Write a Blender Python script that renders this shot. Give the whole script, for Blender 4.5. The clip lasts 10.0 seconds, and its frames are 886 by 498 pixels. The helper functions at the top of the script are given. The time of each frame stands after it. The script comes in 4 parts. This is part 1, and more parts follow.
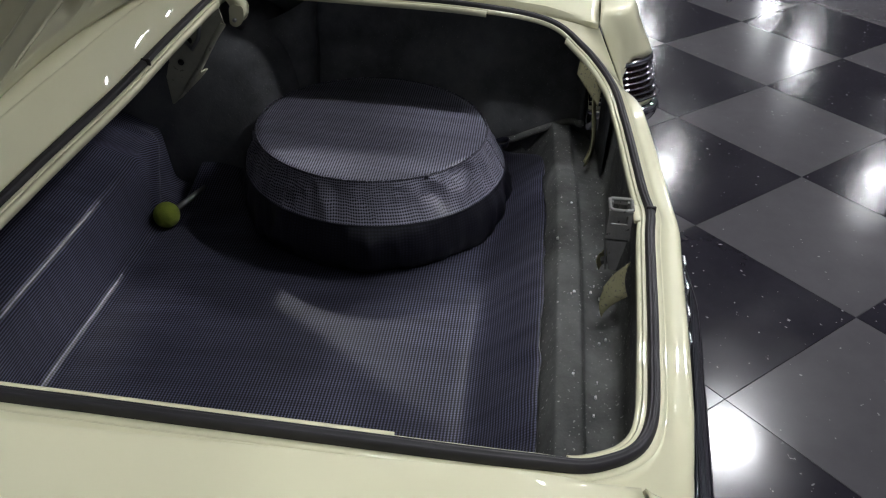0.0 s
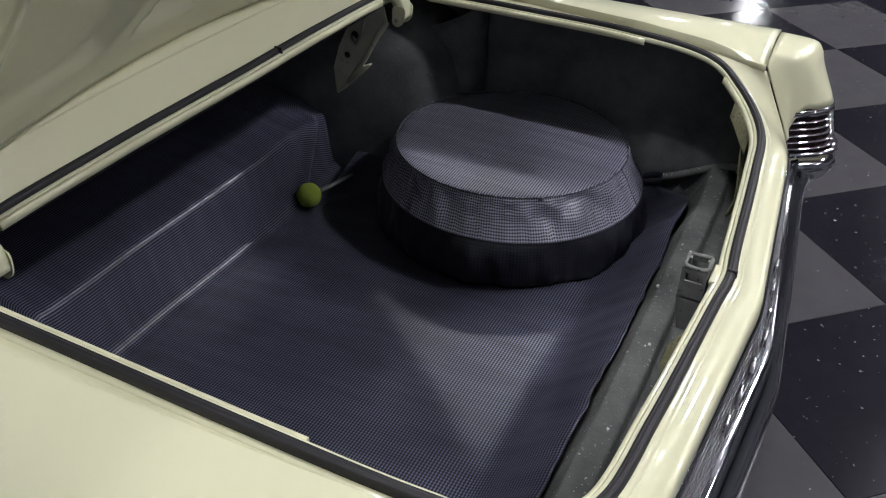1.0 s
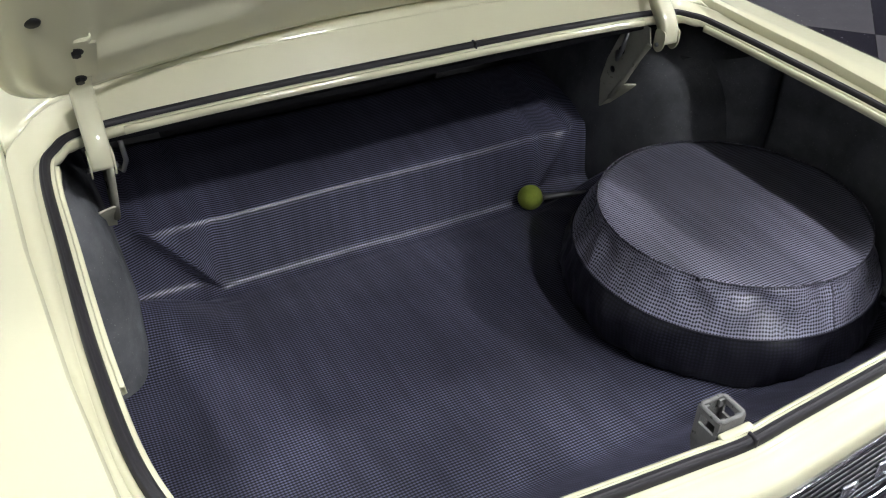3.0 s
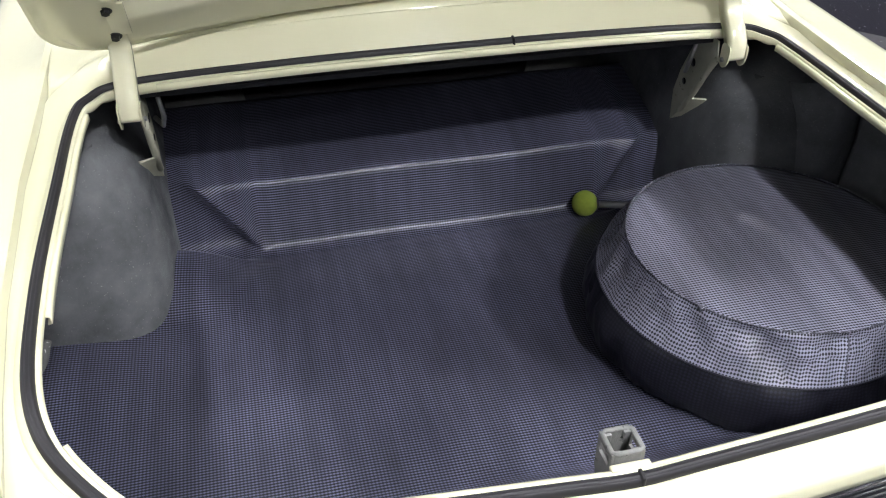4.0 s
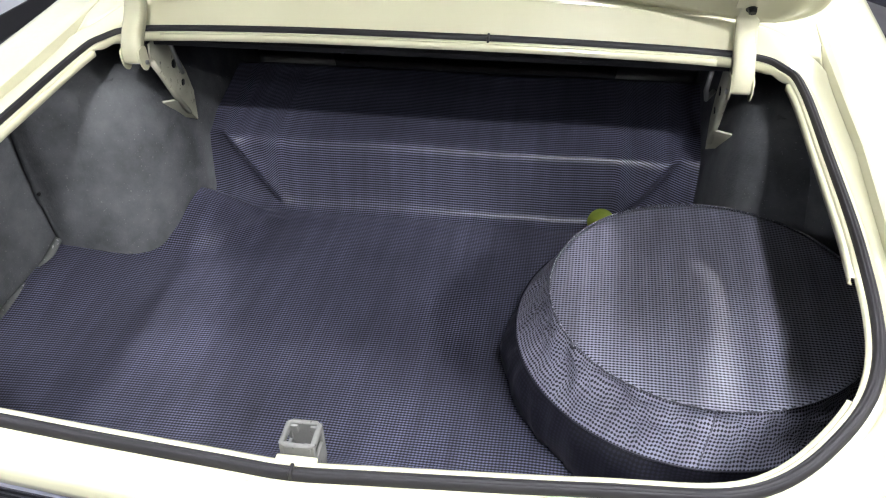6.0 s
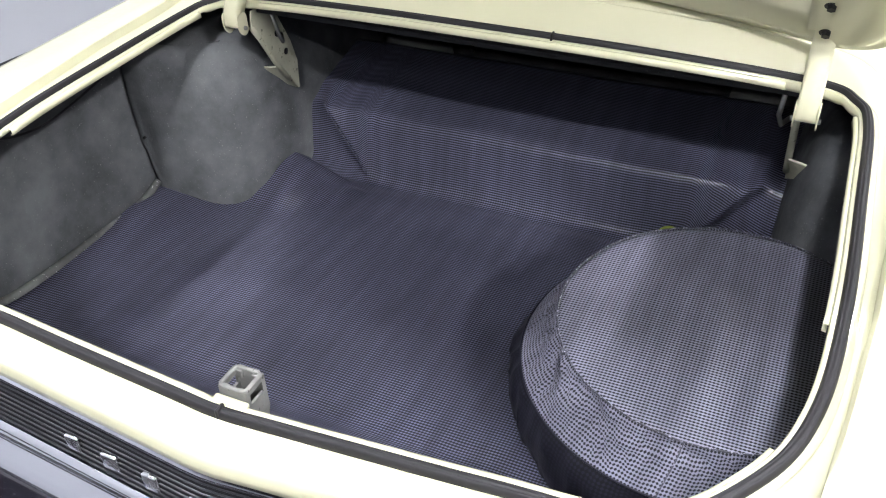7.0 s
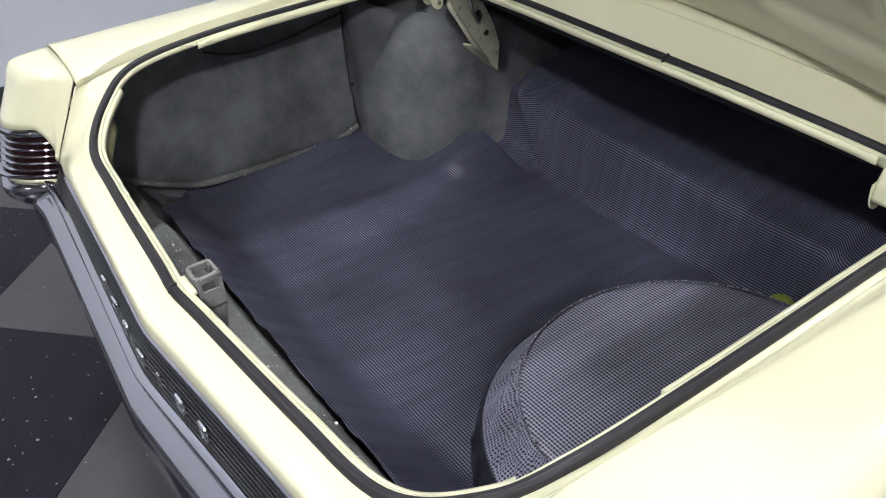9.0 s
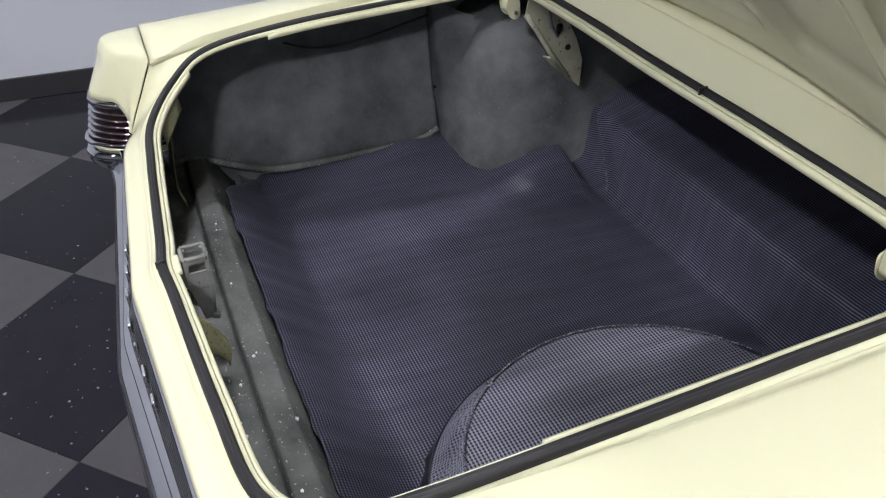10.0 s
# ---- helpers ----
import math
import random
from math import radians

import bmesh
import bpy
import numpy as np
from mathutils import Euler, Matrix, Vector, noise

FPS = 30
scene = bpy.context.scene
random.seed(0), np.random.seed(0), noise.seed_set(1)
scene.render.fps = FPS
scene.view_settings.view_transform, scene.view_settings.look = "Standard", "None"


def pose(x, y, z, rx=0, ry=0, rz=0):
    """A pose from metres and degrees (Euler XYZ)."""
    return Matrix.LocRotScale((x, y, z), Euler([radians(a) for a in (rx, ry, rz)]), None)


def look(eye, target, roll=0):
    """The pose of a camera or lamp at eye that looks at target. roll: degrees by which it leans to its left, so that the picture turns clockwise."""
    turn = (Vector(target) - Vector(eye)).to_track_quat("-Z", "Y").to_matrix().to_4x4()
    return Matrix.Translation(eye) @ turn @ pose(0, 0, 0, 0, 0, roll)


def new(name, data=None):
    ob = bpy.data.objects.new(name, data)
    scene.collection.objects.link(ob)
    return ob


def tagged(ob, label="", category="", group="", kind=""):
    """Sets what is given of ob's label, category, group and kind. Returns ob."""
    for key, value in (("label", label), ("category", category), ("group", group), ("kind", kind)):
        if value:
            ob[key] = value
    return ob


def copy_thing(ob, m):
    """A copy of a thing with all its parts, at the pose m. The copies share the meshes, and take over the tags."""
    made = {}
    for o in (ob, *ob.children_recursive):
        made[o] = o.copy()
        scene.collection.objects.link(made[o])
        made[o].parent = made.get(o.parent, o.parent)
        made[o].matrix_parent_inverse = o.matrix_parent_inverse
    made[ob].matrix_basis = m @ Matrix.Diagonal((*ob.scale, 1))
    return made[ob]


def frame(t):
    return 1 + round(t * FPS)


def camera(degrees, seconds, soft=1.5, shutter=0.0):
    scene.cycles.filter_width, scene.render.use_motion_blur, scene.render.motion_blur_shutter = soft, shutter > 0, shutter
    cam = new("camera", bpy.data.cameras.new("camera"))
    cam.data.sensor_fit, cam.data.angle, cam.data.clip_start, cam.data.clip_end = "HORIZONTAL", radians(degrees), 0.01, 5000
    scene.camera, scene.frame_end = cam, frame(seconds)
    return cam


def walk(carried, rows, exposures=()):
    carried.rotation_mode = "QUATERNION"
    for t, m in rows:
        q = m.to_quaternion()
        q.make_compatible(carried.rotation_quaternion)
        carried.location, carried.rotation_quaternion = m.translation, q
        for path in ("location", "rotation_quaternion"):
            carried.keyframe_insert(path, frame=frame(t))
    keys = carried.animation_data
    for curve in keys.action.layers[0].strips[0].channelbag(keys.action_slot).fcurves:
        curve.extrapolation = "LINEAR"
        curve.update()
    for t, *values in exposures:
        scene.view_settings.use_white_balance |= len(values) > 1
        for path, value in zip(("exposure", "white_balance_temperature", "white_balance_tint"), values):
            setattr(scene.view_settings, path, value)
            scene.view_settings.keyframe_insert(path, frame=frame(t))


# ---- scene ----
cam = camera(53.16, 10.0, soft=1.15)
PATH = [
    (0, (-1.3743, 0.2309, 1.6030), (-0.0554, 0.3517, 0.7054), 2.32),
    (0.5, (-1.3325, 0.0737, 1.6151), (-0.0604, 0.4335, 0.7137), 1.72),
    (1, (-1.2556, -0.0865, 1.6166), (-0.0578, 0.4778, 0.7184), 1.60),
    (1.5, (-1.1522, -0.2369, 1.6338), (-0.0733, 0.5142, 0.7218), 1.26),
    (2, (-1.0284, -0.3471, 1.6327), (-0.0780, 0.5585, 0.7180), 1.36),
    (2.5, (-0.8585, -0.4420, 1.6343), (-0.0603, 0.5945, 0.7132), 0.78),
    (3, (-0.7134, -0.5103, 1.6406), (-0.1009, 0.6365, 0.7080), 0.69),
    (4.5, (-0.2234, -0.6778, 1.6478), (-0.0327, 0.5935, 0.6952), 0.02),
    (5, (-0.0384, -0.6958, 1.6467), (0.0373, 0.5867, 0.6931), -0.61),
    (6.5, (0.4795, -0.6407, 1.6577), (0.0825, 0.5703, 0.6902), -2.20),
    (7, (0.6281, -0.6087, 1.6449), (0.0683, 0.5441, 0.6870), -2.39),
    (7.5, (0.7942, -0.5572, 1.6432), (0.0867, 0.5140, 0.6882), -2.74),
    (8, (0.9543, -0.4826, 1.6489), (0.1188, 0.4903, 0.6923), -2.90),
    (8.5, (1.0861, -0.3943, 1.6321), (0.1078, 0.4570, 0.6949), -2.96),
    (9, (1.1756, -0.2681, 1.6249), (0.0841, 0.4503, 0.7016), -3.46),
    (9.5, (1.2436, -0.1235, 1.6243), (0.0658, 0.4534, 0.7078), -3.82),
    (10, (1.3027, 0.0217, 1.6161), (0.0607, 0.4653, 0.7102), -3.88),
]
EXPOSURES = [(0, -1.15), (0.5, -1.1), (1, -0.93), (1.5, -0.82), (2, -0.72), (2.5, -0.57), (3, -0.4), (4.5, 0.17), (7, 0.26), (8.5, -0.15), (10, -0.55)]
walk(cam, [(t, look(eye, target, roll)) for t, eye, target, roll in PATH], EXPOSURES)

# ---- world and light ----
world = bpy.data.worlds.new("World")
scene.world = world
world.use_nodes = True
world.node_tree.nodes["Background"].inputs[0].default_value = (0.8, 0.85, 1.0, 1)
world.node_tree.nodes["Background"].inputs[1].default_value = 0.0
LAMP_POWER = 650.0
CEILING = 6.0


# ---- materials ----
def mat_new(name, color, rough=0.5, metal=0.0, coat=0.0, spec=0.5):
    m = bpy.data.materials.new(name)
    m.use_nodes = True
    b = m.node_tree.nodes["Principled BSDF"]
    b.inputs["Base Color"].default_value = (*color, 1)
    b.inputs["Roughness"].default_value = rough
    b.inputs["Metallic"].default_value = metal
    b.inputs["Coat Weight"].default_value = coat
    b.inputs["Coat Roughness"].default_value = 0.03
    b.inputs["Specular IOR Level"].default_value = spec
    return m


def node(m, kind, **values):
    n = m.node_tree.nodes.new(kind)
    for key, value in values.items():
        if key in n.inputs:
            n.inputs[key].default_value = value
    return n


def link(m, a, b):
    m.node_tree.links.new(a, b)


def coords(m, which="Object"):
    return node(m, "ShaderNodeTexCoord").outputs[which]


def noise_tex(m, co, scale, detail=4.0, rough=0.55):
    n = node(m, "ShaderNodeTexNoise", Scale=scale, Detail=detail, Roughness=rough)
    link(m, co, n.inputs["Vector"])
    return n.outputs["Fac"]


def ramp(m, fac, stops):
    r = node(m, "ShaderNodeValToRGB")
    e = r.color_ramp.elements
    while len(e) < len(stops):
        e.new(0.5)
    for el, (p, c) in zip(e, stops):
        el.position = p
        el.color = (*c, 1) if len(c) == 3 else c
    link(m, fac, r.inputs["Fac"])
    return r.outputs["Color"]


def mix(m, fac, a, b, how="MIX"):
    n = m.node_tree.nodes.new("ShaderNodeMix")
    n.data_type = "RGBA"
    n.blend_type = how
    for socket, value in ((n.inputs[0], fac), (n.inputs[6], a), (n.inputs[7], b)):
        if isinstance(value, (int, float)):
            socket.default_value = value
        elif isinstance(value, tuple):
            socket.default_value = (*value, 1)
        else:
            link(m, value, socket)
    return n.outputs[2]


def math_node(m, op, a, b=0.0):
    n = m.node_tree.nodes.new("ShaderNodeMath")
    n.operation = op
    for socket, value in zip(n.inputs, (a, b)):
        if isinstance(value, (int, float)):
            socket.default_value = value
        else:
            link(m, value, socket)
    return n.outputs[0]


def bump(m, height, strength=0.3, distance=0.002):
    n = node(m, "ShaderNodeBump", Strength=strength, Distance=distance)
    link(m, height, n.inputs["Height"])
    link(m, n.outputs["Normal"], m.node_tree.nodes["Principled BSDF"].inputs["Normal"])


def base(m, color):
    link(m, color, m.node_tree.nodes["Principled BSDF"].inputs["Base Color"])


def rough(m, value):
    link(m, value, m.node_tree.nodes["Principled BSDF"].inputs["Roughness"])


def paint_material(name, color):
    m = mat_new(name, color, 0.35, 0.0, 0.9, 0.15)
    co = coords(m)
    big = noise_tex(m, co, 3.0)
    base(m, mix(m, big, tuple(c * 0.95 for c in color), tuple(min(1, c * 1.04) for c in color)))
    fine = noise_tex(m, co, 90.0, 2.0)
    rough(m, ramp(m, fine, [(0.3, (0.3, 0.3, 0.3)), (0.8, (0.42, 0.42, 0.42))]))
    bump(m, noise_tex(m, co, 14.0, 2.0), 0.04, 0.004)
    return m


CREAM = (0.60, 0.582, 0.404)
PAINT = paint_material("cream_paint", CREAM)


def speckle_material(name, dark, light, spots, spot_scale=220.0, amount=0.70):
    m = mat_new(name, dark, 0.75, 0.0, 0.0, 0.12)
    co = coords(m)
    c = mix(m, ramp(m, noise_tex(m, co, 6.0, 8.0, 0.62), [(0.32, (0, 0, 0)), (0.68, (1, 1, 1))]), dark, light)
    f = noise_tex(m, co, spot_scale, 2.0)
    c = mix(m, ramp(m, f, [(amount, (0, 0, 0)), (amount + 0.06, (1, 1, 1))]), c, spots)
    base(m, c)
    rough(m, ramp(m, noise_tex(m, co, 25.0), [(0.3, (0.55,) * 3), (0.7, (0.85,) * 3)]))
    bump(m, noise_tex(m, co, 120.0, 5.0, 0.7), 0.7, 0.002)
    return m


FELT = speckle_material("grey_spatter_felt", (0.052, 0.054, 0.057), (0.130, 0.134, 0.140), (0.20, 0.20, 0.195), 240.0, 0.68)
PAN = speckle_material("grey_spatter_paint", (0.066, 0.068, 0.066), (0.190, 0.194, 0.186), (0.50, 0.50, 0.48), 140.0, 0.66)
BLACK_IN = speckle_material("black_undercoat", (0.02, 0.02, 0.022), (0.035, 0.035, 0.037), (0.06, 0.06, 0.06))


def weave_material(name, dark, light, pitch, gloss=0.42, across=1.0, spec=0.5, low=0.45, pulled=None):
    """Vinyl with rows of small checks, in metres along the UV map; past the length pulled they run together into rows."""
    m = mat_new(name, dark, gloss, 0.0, 0.0, spec)
    uv = coords(m, "UV")
    sep = node(m, "ShaderNodeSeparateXYZ")
    link(m, uv, sep.inputs[0])
    cu = math_node(m, "COSINE", math_node(m, "MULTIPLY", sep.outputs[0], 2 * math.pi / pitch))
    cv = math_node(m, "COSINE", math_node(m, "MULTIPLY", sep.outputs[1], 2 * math.pi / pitch))
    if pulled:
        share = math_node(m, "MULTIPLY", ramp(m, sep.outputs[1], [(pulled, (across,) * 3), (pulled + 0.08, (0.36 * across,) * 3)]), 0.25)
    else:
        share = 0.25 * across
    cell = math_node(m, "ADD", math_node(m, "MULTIPLY", cu, share), math_node(m, "MULTIPLY", cv, math_node(m, "SUBTRACT", 0.5, share)))
    f = ramp(m, math_node(m, "ADD", cell, 0.5), [(low, (0, 0, 0)), (low + 0.24, (1, 1, 1))])
    wear = ramp(m, noise_tex(m, uv, 2.6, 5.0), [(0.32, (0.62,) * 3), (0.62, (1.12,) * 3)])
    grain = node(m, "ShaderNodeMapping", Scale=(34.0, 3.0, 1.0))
    link(m, uv, grain.inputs["Vector"])
    streak = ramp(m, noise_tex(m, grain.outputs["Vector"], 1.0, 4.0), [(0.32, (0.74,) * 3), (0.66, (1.14,) * 3)])
    c = mix(m, f, dark, mix(m, 1.0, mix(m, 1.0, light, wear, "MULTIPLY"), streak, "MULTIPLY"))
    base(m, c)
    rough(m, ramp(m, noise_tex(m, uv, 6.0, 3.0), [(0.3, (gloss,) * 3), (0.75, (gloss + 0.09,) * 3)]))
    bump(m, f, 0.12, 0.0005)
    return m


MAT = weave_material("black_checked_vinyl", (0.003, 0.003, 0.005), (0.124, 0.125, 0.186), 0.0062, 0.33, 0.76, 0.36, 0.46, 0.60)
COVER = weave_material("checked_cover_vinyl", (0.004, 0.004, 0.007), (0.225, 0.224, 0.29), 0.0060, 0.38, 0.76, 0.3, 0.33)
COVER_BAND = weave_material("checked_band_vinyl", (0.005, 0.005, 0.009), (0.25, 0.247, 0.32), 0.0056, 0.36, 0.95, 0.35, 0.32)
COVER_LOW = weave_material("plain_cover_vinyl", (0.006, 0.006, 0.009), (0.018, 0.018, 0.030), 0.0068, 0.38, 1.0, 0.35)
STITCH = speckle_material("light_stitching", (0.05, 0.05, 0.06), (0.08, 0.08, 0.10), (0.26, 0.26, 0.31), 260.0, 0.56)

STAY = speckle_material("dirty_cream_paint", (0.24, 0.23, 0.13), (0.38, 0.36, 0.22), (0.16, 0.155, 0.12), 190.0, 0.60)
RIB_PAINT = mat_new("worn_black_rib", (0.13, 0.13, 0.14), 0.28, 0.9)
bump(RIB_PAINT, noise_tex(RIB_PAINT, coords(RIB_PAINT), 90.0), 0.15, 0.001)
RUBBER = mat_new("black_rubber", (0.02, 0.02, 0.022), 0.55, 0.0, 0.0, 0.3)
_co = coords(RUBBER)
bump(RUBBER, noise_tex(RUBBER, _co, 120.0, 3.0), 0.15, 0.001)
base(RUBBER, mix(RUBBER, noise_tex(RUBBER, _co, 9.0), (0.010, 0.0095, 0.011), (0.024, 0.022, 0.025)))


def chrome_material(name, color, r):
    m = mat_new(name, color, r, 1.0)
    co = coords(m)
    rough(m, ramp(m, noise_tex(m, co, 30.0), [(0.35, (r,) * 3), (0.8, (r + 0.1,) * 3)]))
    bump(m, noise_tex(m, co, 8.0, 2.0), 0.008, 0.004)
    return m


CHROME = chrome_material("chrome", (0.60, 0.60, 0.64), 0.06)
BADGE = chrome_material("bright_badge_chrome", (0.85, 0.85, 0.87), 0.22)
STEEL = chrome_material("dull_steel", (0.32, 0.32, 0.31), 0.38)
GRILLE = mat_new("black_grille_paint", (0.012, 0.012, 0.015), 0.38, 0.0, 0.0, 0.4)
bump(GRILLE, noise_tex(GRILLE, coords(GRILLE), 60.0), 0.08, 0.001)
LENS = mat_new("red_lens", (0.009, 0.0015, 0.0015), 0.2, 0.0, 0.3)
bump(LENS, noise_tex(LENS, coords(LENS), 80.0), 0.1, 0.001)
BOLT = mat_new("black_bolt", (0.015, 0.015, 0.015), 0.45, 0.6)
BALL = mat_new("tennis_felt", (0.38, 0.48, 0.04), 0.95)
_co = coords(BALL)
base(BALL, mix(BALL, noise_tex(BALL, _co, 60.0), (0.13, 0.165, 0.018), (0.21, 0.26, 0.03)))
bump(BALL, noise_tex(BALL, _co, 350.0), 0.6, 0.002)


def tile_material(name, dark, light, fleck, fleck_at):
    m = mat_new(name, dark, 0.12, 0.0, 0.0, 0.12)
    co = coords(m)
    info = node(m, "ShaderNodeObjectInfo")
    shift = node(m, "ShaderNodeCombineXYZ")
    for s in shift.inputs:
        link(m, math_node(m, "MULTIPLY", info.outputs["Random"], 37.0), s)
    vec = m.node_tree.nodes.new("ShaderNodeVectorMath")
    link(m, co, vec.inputs[0])
    link(m, shift.outputs[0], vec.inputs[1])
    p = vec.outputs[0]
    c = mix(m, noise_tex(m, p, 9.0, 6.0, 0.65), dark, light)
    f = noise_tex(m, p, 55.0, 2.0, 0.5)
    c = mix(m, ramp(m, f, [(fleck_at, (0, 0, 0)), (fleck_at + 0.03, (1, 1, 1))]), c, fleck)
    base(m, c)
    rough(m, ramp(m, noise_tex(m, p, 5.0, 5.0), [(0.3, (0.11,) * 3), (0.75, (0.18,) * 3)]))
    bump(m, noise_tex(m, p, 22.0, 4.0), 0.06, 0.002)
    return m


TILE_DARK = tile_material("dark_vinyl_tile", (0.0065, 0.006, 0.009), (0.015, 0.0135, 0.019), (0.16, 0.155, 0.16), 0.708)
TILE_LIGHT = tile_material("grey_vinyl_tile", (0.042, 0.040, 0.044), (0.064, 0.061, 0.066), (0.16, 0.155, 0.155), 0.73)
WALL = mat_new("white_wall_paint", (0.66, 0.68, 0.74), 0.7)
_co = coords(WALL)
base(WALL, mix(WALL, noise_tex(WALL, _co, 1.5, 5.0), (0.38, 0.39, 0.43), (0.43, 0.44, 0.48)))
bump(WALL, noise_tex(WALL, _co, 60.0), 0.12, 0.002)
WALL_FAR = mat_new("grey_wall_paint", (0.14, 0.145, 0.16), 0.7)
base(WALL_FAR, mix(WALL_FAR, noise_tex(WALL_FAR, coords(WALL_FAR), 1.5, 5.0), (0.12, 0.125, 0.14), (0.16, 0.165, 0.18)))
CEILING_PAINT = mat_new("dark_ceiling_paint", (0.10, 0.10, 0.11), 0.8)
base(CEILING_PAINT, mix(CEILING_PAINT, noise_tex(CEILING_PAINT, coords(CEILING_PAINT), 1.2, 5.0), (0.035, 0.035, 0.04), (0.05, 0.05, 0.055)))
BASEBOARD = mat_new("black_baseboard", (0.018, 0.018, 0.02), 0.4)
bump(BASEBOARD, noise_tex(BASEBOARD, coords(BASEBOARD), 15.0), 0.1, 0.002)
GROUT = mat_new("dark_joint", (0.02, 0.02, 0.022), 0.7)
GLOW = bpy.data.materials.new("lamp_diffuser")
GLOW.use_nodes = True
_b = GLOW.node_tree.nodes["Principled BSDF"]
_b.inputs["Base Color"].default_value = (0.8, 0.8, 0.8, 1)
_b.inputs["Emission Color"].default_value = (0.94, 0.955, 1.0, 1)
_b.inputs["Emission Strength"].default_value = LAMP_POWER
WHITE_METAL = mat_new("white_enamel", (0.75, 0.75, 0.75), 0.4)


# ---- mesh helpers ----
def empty(name, label, category, group="", kind=""):
    return tagged(new(name), label, category, group, kind)


def obj(name, bm, material, parent=None, label="", smooth=True):
    me = bpy.data.meshes.new(name)
    bm.normal_update()
    bm.to_mesh(me)
    bm.free()
    if smooth:
        for p in me.polygons:
            p.use_smooth = True
    me.materials.append(material)
    ob = new(name, me)
    if parent is not None:
        ob.parent = parent
    if label:
        ob["label"] = label
    return ob


part = obj


def sharpen(ob, degrees=35):
    """Keep edges that bend more than the given degrees sharp."""
    bm = bmesh.new()
    bm.from_mesh(ob.data)
    for e in bm.edges:
        e.smooth = not (len(e.link_faces) == 2 and e.calc_face_angle(0) > radians(degrees))
    bm.to_mesh(ob.data)
    bm.free()
    return ob


def thick(ob, t, offset=-1.0):
    s = ob.modifiers.new("thickness", "SOLIDIFY")
    s.thickness, s.offset = t, offset
    return ob


def sheet(rows, close_u=False, close_v=False, uvs=None, bm=None):
    """A grid of quads through rows of points."""
    bm = bm or bmesh.new()
    vs = [[bm.verts.new(p) for p in r] for r in rows]
    uv = bm.loops.layers.uv.verify() if uvs else None
    n, k = len(rows), len(rows[0])
    for i in range(n if close_u else n - 1):
        for j in range(k if close_v else k - 1):
            at = [(i, j), ((i + 1) % n, j), ((i + 1) % n, (j + 1) % k), (i, (j + 1) % k)]
            try:
                f = bm.faces.new([vs[a][b] for a, b in at])
            except ValueError:
                continue
            if uvs:
                for loop, (a, b) in zip(f.loops, at):
                    loop[uv].uv = uvs[a][b]
    return bm


def tube(path, radius, sides=10, closed=False, flat=1.0, bm=None, caps=True):
    """A round bar along a path."""
    pts = [Vector(p) for p in path]
    n = len(pts)
    rows = []
    up = Vector((0, 0, 1))
    for i, p in enumerate(pts):
        a = pts[(i - 1) % n] if closed or i > 0 else p
        b = pts[(i + 1) % n] if closed or i < n - 1 else p
        d = (b - a).normalized()
        side = d.cross(up)
        side = side.normalized() if side.length > 1e-4 else Vector((1, 0, 0))
        over = side.cross(d).normalized()
        r = radius[i] if isinstance(radius, (list, tuple)) else radius
        rows.append([p + r * (math.cos(2 * math.pi * k / sides) * side + flat * math.sin(2 * math.pi * k / sides) * over) for k in range(sides)])
    bm = sheet(rows, closed, True, bm=bm)
    if not closed and caps:
        bm.verts.ensure_lookup_table()
        m = len(bm.verts)
        for ring in (range(m - n * sides, m - n * sides + sides), range(m - sides, m)):
            bm.faces.new([bm.verts[i] for i in ring])
        bmesh.ops.recalc_face_normals(bm, faces=bm.faces)
    return bm


def prism(outline, direction, bm=None):
    """A closed outline of 3D points pushed along a direction."""
    bm = bm or bmesh.new()
    d = Vector(direction)
    a = [bm.verts.new(p) for p in outline]
    b = [bm.verts.new(Vector(p) + d) for p in outline]
    fs = [bm.faces.new(a), bm.faces.new(list(reversed(b)))]
    for i in range(len(a)):
        j = (i + 1) % len(a)
        fs.append(bm.faces.new([a[j], a[i], b[i], b[j]]))
    bmesh.ops.recalc_face_normals(bm, faces=fs)
    return bm


def block(lo, hi, bevel=0.0, segments=2, bm=None):
    own = bm is None
    bm = bm or bmesh.new()
    m = Matrix.Translation((Vector(lo) + Vector(hi)) / 2) @ Matrix.Diagonal((*(Vector(hi) - Vector(lo)), 1))
    bmesh.ops.create_cube(bm, size=1, matrix=m)
    if bevel and own:
        bmesh.ops.bevel(bm, geom=bm.edges[:], offset=bevel, segments=segments, affect="EDGES", profile=0.6)
    return bm


def lathe(profile, sides, centre, wobble=None):
    """Rings from (radius, height) pairs round a centre, with UVs in metres."""
    rows, uvs = [], []
    run = 0.0
    for i, (r, z) in enumerate(profile):
        if i:
            run += math.hypot(r - profile[i - 1][0], z - profile[i - 1][1])
        ring, uvr = [], []
        for k in range(sides + 1):
            a = 2 * math.pi * k / sides
            dr, dz = wobble(a, i) if wobble else (0, 0)
            ring.append((centre[0] + (r + dr) * math.cos(a), centre[1] + (r + dr) * math.sin(a), centre[2] + z + dz))
            uvr.append((a * 0.3, run))
        rows.append(ring)
        uvs.append(uvr)
    bm = sheet(rows, uvs=uvs)
    bmesh.ops.remove_doubles(bm, verts=bm.verts, dist=1e-6)
    bmesh.ops.recalc_face_normals(bm, faces=bm.faces)
    return bm


def smoothstep(a, b, x):
    t = max(0.0, min(1.0, (x - a) / (b - a)))
    return t * t * (3 - 2 * t)


